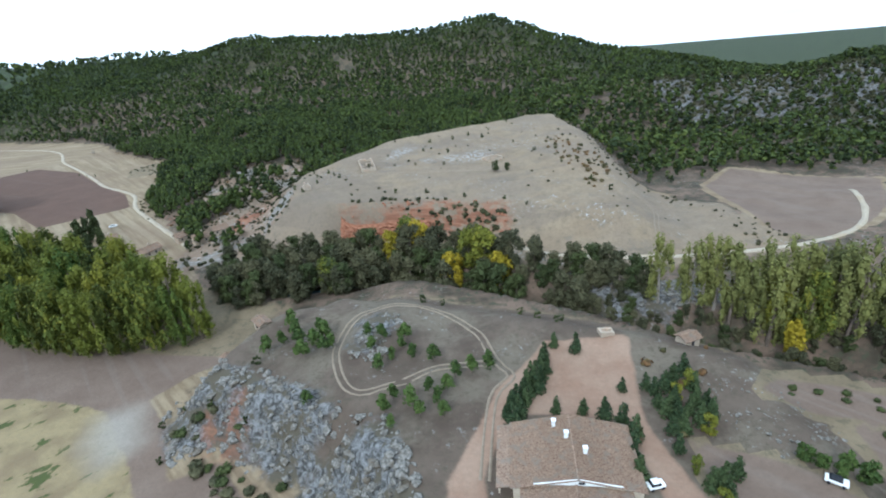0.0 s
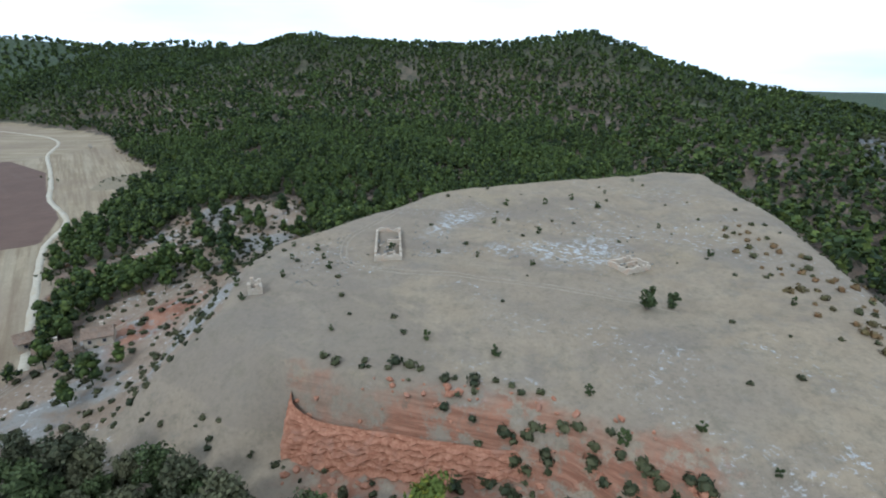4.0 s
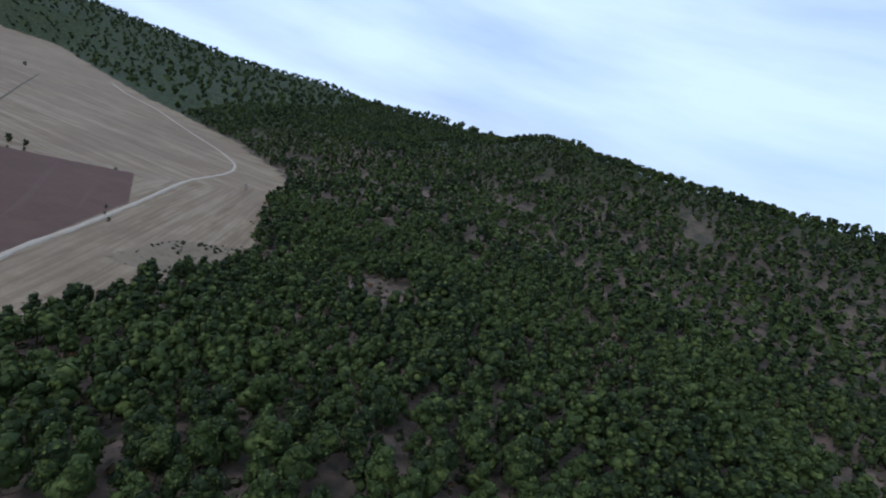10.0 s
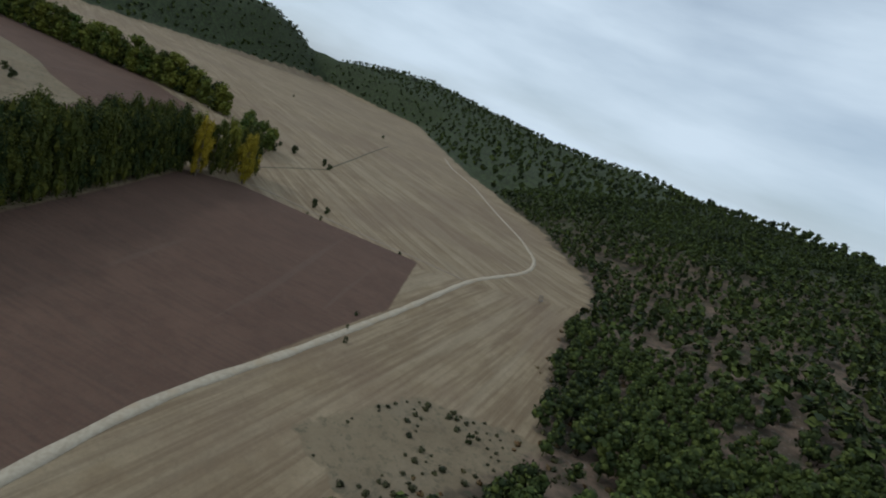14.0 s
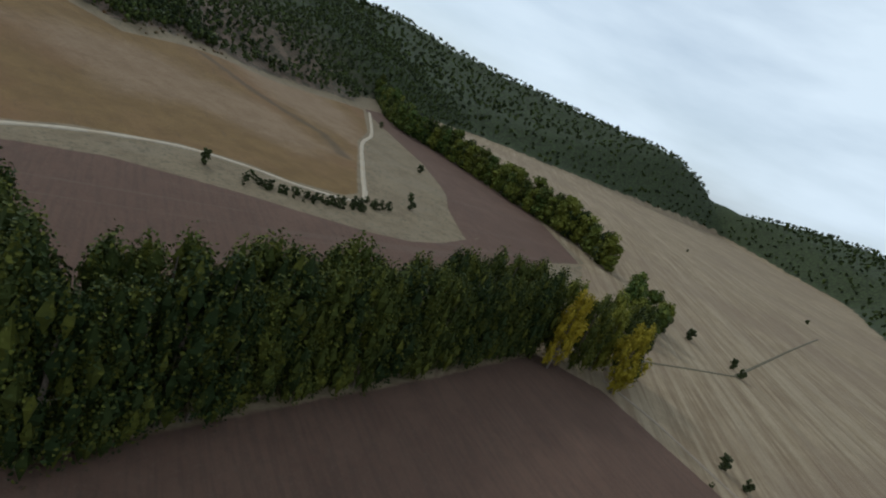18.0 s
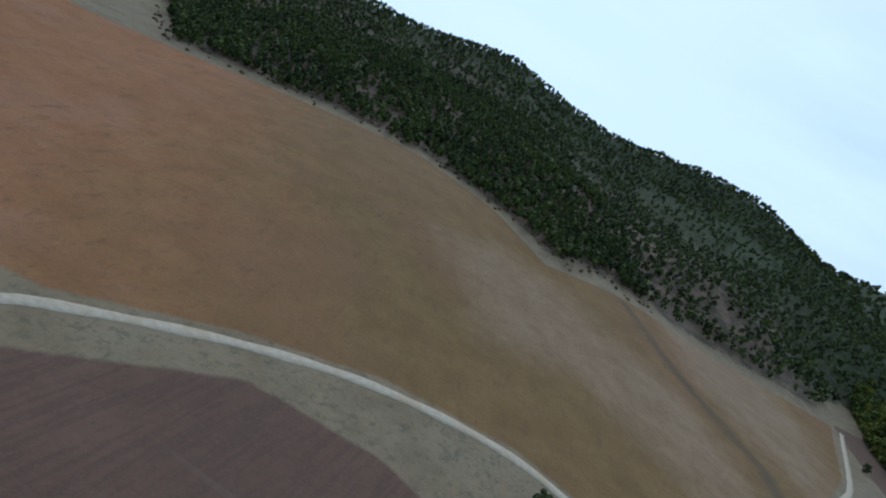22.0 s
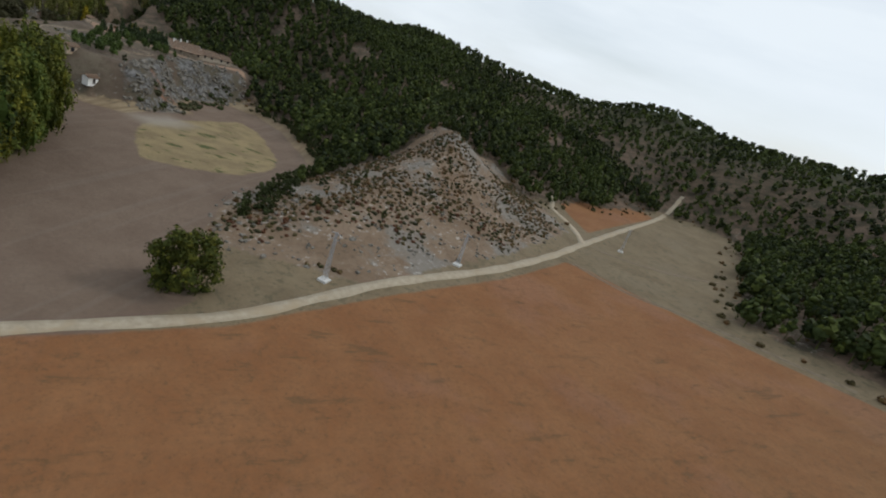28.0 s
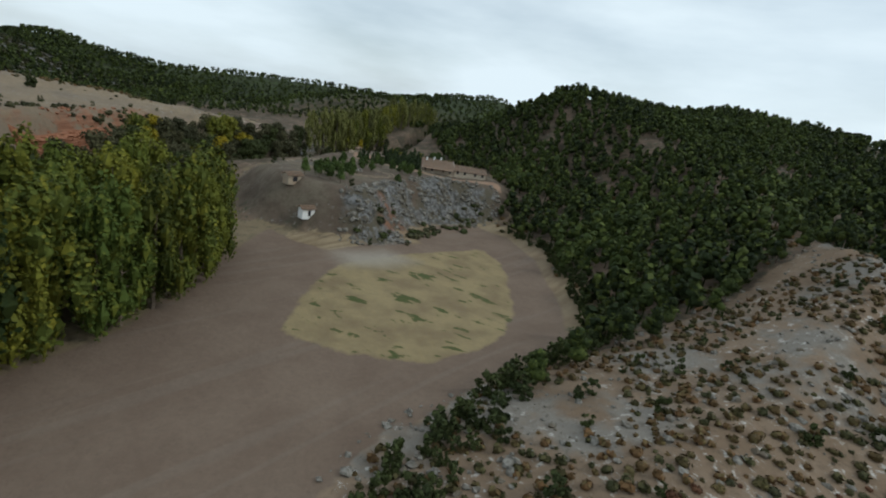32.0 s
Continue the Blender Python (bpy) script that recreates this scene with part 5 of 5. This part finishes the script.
def stone_field(name, polys, count, lo, hi, label, density=0.5, mat=STONE):
    """Angular stones strewn over polygons."""
    V, F, n = [], [], 0
    for poly in polys:
        xs, ys = [p[0] for p in poly], [p[1] for p in poly]
        a, b = g2.uniform(min(xs), max(xs), count * 3), g2.uniform(min(ys), max(ys), count * 3)
        ok = (sdf(a, b, poly) > -2) & (ripple(a, b, 14, 3) > -0.2) & (line_dist(a, b, EAST_ROAD) > 4.5)
        room = abs(sum(p[0] * q[1] - q[0] * p[1] for p, q in zip(poly, poly[1:] + poly[:1]))) / 2
        keep_ = int(min(count, room * density))
        a, b = a[ok][:keep_], b[ok][:keep_]
        zz = height(a, b)
        for x, y, z0 in zip(a, b, zz):
            s = lo + (hi - lo) * g2.uniform(0, 1) ** 2
            v = ICO1[0] * g2.uniform(0.55, 1.35, (12, 1)) * np.array([s * g2.uniform(0.7, 1.5), s * g2.uniform(0.7, 1.3), s * g2.uniform(0.5, 1.1)])
            c_, s_ = math.cos(x * 7), math.sin(x * 7)
            V.append(np.stack([v[:, 0] * c_ - v[:, 1] * s_ + x, v[:, 0] * s_ + v[:, 1] * c_ + y, v[:, 2] + z0 + 0.1 * s], 1))
            F.append(ICO1[1] + n)
            n += 12
    return tagged(new(name, mesh_of(name, np.concatenate(V), np.concatenate(F), mat)), label, "stones", kind="stuff")


stone_field("limestone_rocks", ROCK[:1] + ROCK[2:4] + ROCK[6:7], 900, 0.2, 1.25, "jagged grey limestone outcrop on the slope", 0.5)
stone_field("limestone_rocks", ROCK[5:6], 500, 0.15, 0.5, "pale broken limestone on the pasture")
stone_field("limestone_rocks", [[(-19.1, 283.1), (21.2, 267.2), (53, 283.1), (42.4, 335.3), (0, 329)], [(-65.7, 274.2), (-59.4, 250.8), (-46.6, 253.2), (-55.1, 287.3)]], 420, 0.1, 0.35, "pale limestone chips on the pasture")
stone_field("limestone_rocks", SCRUB, 1500, 0.15, 0.8, "grey limestone strewn over the scrub slope")
stone_field("limestone_rocks", [[(57, 91), (64.6, 90), (76, 81), (77, 75), (65.8, 69.8), (58.8, 67.5), (51.5, 76)]], 260, 0.1, 0.45, "pale loose stones on the dry bank", 0.5)
stone_field("red_rocks", [REDROCK[0]], 120, 0.3, 1.1, "broken blocks below the red cliff", 0.5, REDSTONE)


# ================= buildings =================
def roof_tiles(w, d, rise, over=0.5, step=0.36):
    """Ribs of clay tiles down both slopes of a gable whose ridge runs along x."""
    V, F, n = [], [], 0
    hw, hd = w / 2 + over, d / 2 + over
    slope = rise / (d / 2)
    for side in (-1, 1):
        for x in np.arange(-hw + step / 2, hw, step):
            for k in range(2):
                y0, y1 = side * hd * k / 2, side * hd * (k + 1) / 2
                z0, z1 = rise - abs(y0) * slope + 0.05 * (1 - k) + 0.02, rise - abs(y1) * slope + 0.05 * (1 - k) + 0.02
                r = step * 0.36
                q = [(x - r, y0, z0), (x, y0, z0 + r * 0.9), (x + r, y0, z0), (x - r, y1, z1), (x, y1, z1 + r * 0.9), (x + r, y1, z1)]
                V.append(np.array(q))
                F.append(np.array([(0, 1, 4), (0, 4, 3), (1, 2, 5), (1, 5, 4)]) + n)
                n += 6
    return np.concatenate(V), np.concatenate(F)


def house(x, y, turn, w, d, h, rise, label, wall_mat, windows, chimneys, veranda=False, name="farmhouse"):
    """A gabled house: walls with thickness, roof with tile ribs, windows, door."""
    base = tagged(new(name), label, "house")
    base.matrix_basis = pose(x, y, zat(x, y), 0, 0, turn)
    for sx_, sy_, lx, ly in ((0, -1, w, 0.5), (0, 1, w, 0.5), (-1, 0, 0.5, d - 1.0), (1, 0, 0.5, d - 1.0)):
        bm = bmesh.new()
        box(bm, sx_ * (w - 0.5) / 2, sy_ * (d - 0.5) / 2, h / 2 - 0.5, lx, ly, h + 1.0)
        if sx_:
            tri = [bm.verts.new((sx_ * (w / 2 - q), yy, zz)) for q in (0.0, 0.5) for yy, zz in ((-(d / 2), h), (d / 2, h), (0, h + rise - 0.05))]
            for f in ((0, 1, 2), (5, 4, 3), (0, 3, 4, 1), (1, 4, 5, 2), (2, 5, 3, 0)):
                bm.faces.new([tri[k] for k in f])
        part("wall", bm, wall_mat, base)
    for side in (-1, 1):
        bm = bmesh.new()
        a = math.degrees(math.atan2(rise, d / 2))
        length = math.hypot(d / 2 + 0.5, rise + 0.5 * rise / (d / 2))
        box(bm, 0, side * (d / 4 + 0.25), h + rise / 2 - 0.06 - 0.25 * rise / (d / 2), w + 1.0, 0.02, 0.02)
        bm.clear()
        bmesh.ops.create_cube(bm, size=1.0, matrix=pose(0, side * (d / 4 + 0.25), h + rise / 2 - 0.25 * rise / (d / 2), -side * a) @ Matrix.Diagonal((w + 1.0, length, 0.14, 1)))
        part("roof", bm, TILE, base)
    v, f = roof_tiles(w, d, rise)
    tiles = part("roof_tiles", mesh_of("roof_tiles", v + [0, 0, h + 0.09], f, TILE), None, base, "mottled clay roof tiles")
    bm = bmesh.new()
    box(bm, 0, 0, h + rise + 0.14, w + 1.0, 0.4, 0.22, 0, 0.06)
    part("ridge", bm, TILE, base)
    for side, u, ww, hh, z0 in windows:
        yy = side * (d / 2)
        bm = bmesh.new()
        box(bm, u, yy, z0 + hh / 2, ww + 0.24, 0.16, hh + 0.24)
        frame_ = part("window", bm, TIMBER, base)
        bm = bmesh.new()
        box(bm, u, yy + side * 0.06, z0 + hh / 2, ww, 0.1, hh)
        part("pane", bm, DARK, frame_)
    for u, v_ in chimneys:
        bm = bmesh.new()
        box(bm, u, v_, h + rise - abs(v_) * rise / (d / 2) + 0.6, 0.7, 0.7, 1.7, 0, 0.05)
        box(bm, u, v_, h + rise - abs(v_) * rise / (d / 2) + 1.5, 0.9, 0.9, 0.14)
        part("chimney", bm, WHITE if name == "farmhouse" else RUINSTONE, base)
    if veranda:
        for u in np.linspace(-w / 2 + 1, w / 2 - 1, 7):
            bm = bmesh.new()
            box(bm, u, -d / 2 - 2.4, (h - 0.6) / 2, 0.35, 0.35, h - 0.6, 0, 0.04)
            part("post", bm, RENDERED, base)
        bm = bmesh.new()
        bmesh.ops.create_cube(bm, size=1.0, matrix=pose(0, -d / 2 - 1.4, h - 0.35, 10) @ Matrix.Diagonal((w, 3.2, 0.18, 1)))
        part("veranda_roof", bm, TILE, base)
    return base


def south_gable(base, u, top, w, rise):
    """The white gable end over the lower wing, with a small window."""
    bm = bmesh.new()
    p = [bm.verts.new(q) for q in ((u, -w / 2, top - rise), (u, w / 2, top - rise), (u, 0, top), (u + 0.2, -w / 2, top - rise), (u + 0.2, w / 2, top - rise), (u + 0.2, 0, top))]
    for f in ((2, 1, 0), (3, 4, 5), (0, 1, 4, 3), (1, 2, 5, 4), (2, 0, 3, 5)):
        bm.faces.new([p[k] for k in f])
    gable = part("gable", bm, WHITE, base, "white painted gable")
    bm = bmesh.new()
    box(bm, u + 0.2, 0.6, top - rise * 0.62, 0.1, 1.1, 0.5)
    part("pane", bm, DARK, gable)


WIN = [(s_, u, 1.0, 1.2, 1.0) for s_ in (-1, 1) for u in (-6, -2.5, 2.5, 6)]
farm = house(20.5, 69.5, -98, 15, 22, 2.9, 2.3, "ochre farmhouse with a clay-tiled gable roof and veranda", RENDERED, WIN, [(-5.5, -3.0), (-2.0, -1.0), (1.5, 2.0)], True)
south_gable(farm, 7.62, 5.4, 15.0, 1.5)
house(18.0, 54.0, -98, 15.4, 18, 2.4, 1.4, "lower tiled wing of the farmhouse", RENDERED, WIN, [], name="farmhouse_wing")
house(59.7, 106.4, 20, 4.5, 3.4, 2.4, 0.7, "small stone hut with a tiled roof by the river", RUINSTONE, [(-1, 0, 0.8, 1.6, 0.1)], [], name="hut")
house(-66.0, 124.0, -60, 4.0, 3.2, 2.4, 0.6, "small whitewashed hut at the foot of the knoll", WHITE, [(-1, 0.3, 0.8, 1.7, 0.1)], [], name="hut")
house(-56.0, 130.0, -50, 5.0, 3.2, 2.2, 0.6, "small stone shed with a tiled roof on the slope", RUINSTONE, [(-1, 0, 1.6, 1.5, 0.1)], [], name="hut")
for hx, hy, ht, hw, hd in ((-146, 232, 60, 10, 6), (-124, 242, 40, 8, 6), (-117, 250, 30, 7, 5), (-128, 190, 75, 14, 6), (-136, 248, 50, 8, 5), (-178, 252, 30, 9, 5)):
    house(hx, hy, ht, hw, hd, 3.2, 1.6, "old stone village house with a brown tiled roof", RUINSTONE, [(s_, u, 0.8, 1.0, 1.2) for s_ in (-1, 1) for u in (-2, 1.5)], [(1.0, 0.6)], name="stone_house")


# ---- ruins on the pasture ----
def ruin(x, y, turn, w, d, h, label):
    base = tagged(new("ruined_enclosure"), label, "ruin")
    base.matrix_basis = pose(x, y, zat(x, y), 0, 0, turn)
    for cx, cy, lx, ly in ((0, -d / 2, w, 0.7), (0, d / 2, w, 0.7), (-w / 2 + 0.35, 0, 0.7, d - 0.7), (w / 2 - 0.35, 0, 0.7, d - 0.7)):
        n_ = int(max(lx, ly) / 0.8)
        along_x = lx > ly
        for k in range(n_):
            u = (k + 0.5) / n_ - 0.5
            hh = h * g2.uniform(0.5, 1.06)
            bm = bmesh.new()
            box(bm, cx + (u * lx if along_x else 0), cy + (0 if along_x else u * ly), hh / 2 - 0.6, (lx / n_ + 0.02) if along_x else lx * g2.uniform(0.9, 1.1), ly * g2.uniform(0.9, 1.1) if along_x else (ly / n_ + 0.02), hh + 1.2, 0, 0.05)
            part("wall_block", bm, RUINSTONE, base)
    bm = bmesh.new()
    box(bm, w * 0.22, d * 0.10, 0.5, w * 0.5, 0.5, 1.1, 0, 0.06)
    part("cross_wall", bm, RUINSTONE, base)
    for k in range(46):
        s = g2.uniform(0.2, 0.7)
        bm = bmesh.new()
        box(bm, g2.uniform(-w * 0.42, w * 0.42), g2.uniform(-d * 0.45, d * 0.3), s * 0.2, s * 1.5, s, s * 0.7, g2.uniform(0, 90), s * 0.12)
        part("fallen_stone", bm, STONE if k % 2 else RUINSTONE, base)
    return base


ruin(-40.2, 280.1, 12.2, 7.9, 23.2, 1.9, "roofless stone enclosure with crumbled walls on the pasture")
ruin(30.0, 274.0, 35, 9, 7, 1.7, "collapsed reddish stone house among shrubs")
ruin(-66.8, 246.2, 30, 3.4, 3.0, 3.4, "stump of a pale stone tower above the slope")
ruin(40.3, 111.0, 5, 3.6, 2.2, 1.0, "low square stone structure near the river cliff")

# ---- power poles ----
def pole(x, y, h, label, lattice=True):
    base = tagged(new("power_pole"), label, "power pole")
    base.matrix_basis = pose(x, y, zat(x, y), 0, 0, 25)
    bm = bmesh.new()
    box(bm, 0, 0, 0.1, 2.2, 2.2, 0.7, 0, 0.08)
    part("footing", bm, CONCRETE, base, "square concrete footing")
    for sx_ in (-1, 1):
        for sy_ in (-1, 1):
            bm = bmesh.new()
            lo_, hi_ = Vector((sx_ * 0.42, sy_ * 0.42, 0.3)), Vector((sx_ * 0.15, sy_ * 0.15, h))
            d_ = hi_ - lo_
            bmesh.ops.create_cube(bm, size=1.0, matrix=Matrix.Translation((lo_ + hi_) / 2) @ d_.to_track_quat("Z", "Y").to_matrix().to_4x4() @ Matrix.Diagonal((0.1, 0.1, d_.length, 1)))
            part("leg", bm, STEEL, base)
    for k in range(14):
        z0, z1 = 0.5 + k * (h - 0.8) / 14, 0.5 + (k + 1) * (h - 0.8) / 14
        r0, r1 = 0.42 - 0.27 * z0 / h, 0.42 - 0.27 * z1 / h
        s_ = 1 if k % 2 else -1
        bm = bmesh.new()
        for a_, b_ in (((-s_ * r0, -r0, z0), (s_ * r1, -r1, z1)), ((-s_ * r0, r0, z0), (s_ * r1, r1, z1)), ((-r0, -s_ * r0, z0), (-r1, s_ * r1, z1)), ((r0, -s_ * r0, z0), (r1, s_ * r1, z1))):
            a_, b_ = Vector(a_), Vector(b_)
            bmesh.ops.create_cube(bm, size=1.0, matrix=Matrix.Translation((a_ + b_) / 2) @ (b_ - a_).to_track_quat("Z", "Y").to_matrix().to_4x4() @ Matrix.Diagonal((0.05, 0.05, (b_ - a_).length, 1)))
        part("brace", bm, STEEL, base)
    for zz, half in ((h - 0.3, 1.3), (h - 1.6, 1.0)):
        bm = bmesh.new()
        box(bm, 0, 0, zz, 2 * half, 0.12, 0.12)
        arm = part("crossarm", bm, STEEL, base)
        for u in (-half + 0.1, half - 0.1):
            bm = bmesh.new()
            bmesh.ops.create_cone(bm, cap_ends=True, segments=8, radius1=0.09, radius2=0.06, depth=0.45, matrix=pose(u, 0, zz + 0.28))
            part("insulator", bm, DARK, arm)
    return base


pole(-219.0, 103.7, 11.4, "grey steel lattice power pole on a concrete footing")
pole(-216.0, 61.0, 9.5, "slim grey steel power pole on a pale footing")
pole(-212.0, -39.0, 10.0, "grey steel power pole beyond the road junction")


# ---- the red cliff: ledged strata over the steep edge of the pasture ----
def red_cliff():
    line = spline([(-50, 212), (-41, 208.5), (-22, 205.5), (-8, 203.5), (3, 201.5)], 0.8)
    d = np.gradient(line, axis=0)
    d /= np.linalg.norm(d, axis=1)[:, None]
    out = np.stack([d[:, 1], -d[:, 0]], 1)
    gg = np.random.default_rng(9)
    rows_, layers = [], 30
    step_ = np.cumsum(gg.uniform(0.3, 1.0, layers))
    ledge = gg.uniform(-0.55, 0.55, layers)
    for k in range(layers):
        t_ = step_[k] / step_[-1]
        p = line - out * (t_ * 4.2)
        base_z = height((line + out * 1.5)[:, 0], (line + out * 1.5)[:, 1]) - 0.6
        top_z = height((line - out * 5.5)[:, 0], (line - out * 5.5)[:, 1]) - 0.1
        rough_ = ledge[k] * (0.3 + 0.9 * np.abs(ripple(line[:, 0] * 2, line[:, 1] + 5 * k, 17, 2))) + 0.9 * ripple(line[:, 0] * 3, np.full(len(line), k * 3.7), 14, 3)
        fade = min(1.0, 4 * (1 - t_))
        u_ = np.linspace(0, 1, len(line))
        taper = smooth(0.78, 1.0, u_) + smooth(0.12, 0.0, u_)
        p = p + out * (0.5 + rough_ * fade - 4.2 * taper)[:, None]
        rows_.append(np.column_stack([p, base_z + (top_z - base_z) * t_ ** 0.9]))
    v = np.stack(rows_, 1)
    me = grid_mesh("red_cliff", v[..., 0].ravel(), v[..., 1].ravel(), v[..., 2].ravel(), len(line), layers)
    me.polygons.foreach_set("use_smooth", np.zeros(len(me.polygons), bool))
    me.materials.append(REDSTONE)
    return tagged(new("cliff", me), "ledged red sandstone cliff below the pasture", "cliff", kind="structure")


red_cliff()


# ---- vehicles ----
def car(x, y, turn, label, l=4.2, h=1.5):
    base = tagged(new("car"), label, "car")
    base.matrix_basis = pose(x, y, zat(x, y) + 0.02, 0, 0, turn)
    bm = bmesh.new()
    box(bm, 0, 0, 0.62, l, 1.7, 0.62, 0, 0.14)
    part("body", bm, WHITE, base)
    bm = bmesh.new()
    vs = box(bm, -0.15, 0, 1.18, l * 0.58, 1.5, h - 0.95)
    for v in vs:
        if v.co.z > 1.2:
            v.co.x *= 0.72
            v.co.y *= 0.86
    part("cabin", bm, DARK, base)
    bm = bmesh.new()
    box(bm, -0.15, 0, h - 0.02, l * 0.42, 1.28, 0.08, 0, 0.03)
    part("roof", bm, WHITE, base)
    for u in (-l * 0.31, l * 0.31):
        for w in (-0.78, 0.78):
            bm = bmesh.new()
            bmesh.ops.create_cone(bm, cap_ends=True, segments=14, radius1=0.32, radius2=0.32, depth=0.22, matrix=pose(u, w, 0.32, 90))
            part("wheel", bm, DARK, base)


car(-194.1, 282.7, 40, "small white car parked beside the village road")
car(63.7, 61.3, -38, "small white car parked under trees at the field edge", 3.4, 1.3)
car(33.6, 63.5, 10, "small white van parked beside the farmhouse", 3.2, 1.5)
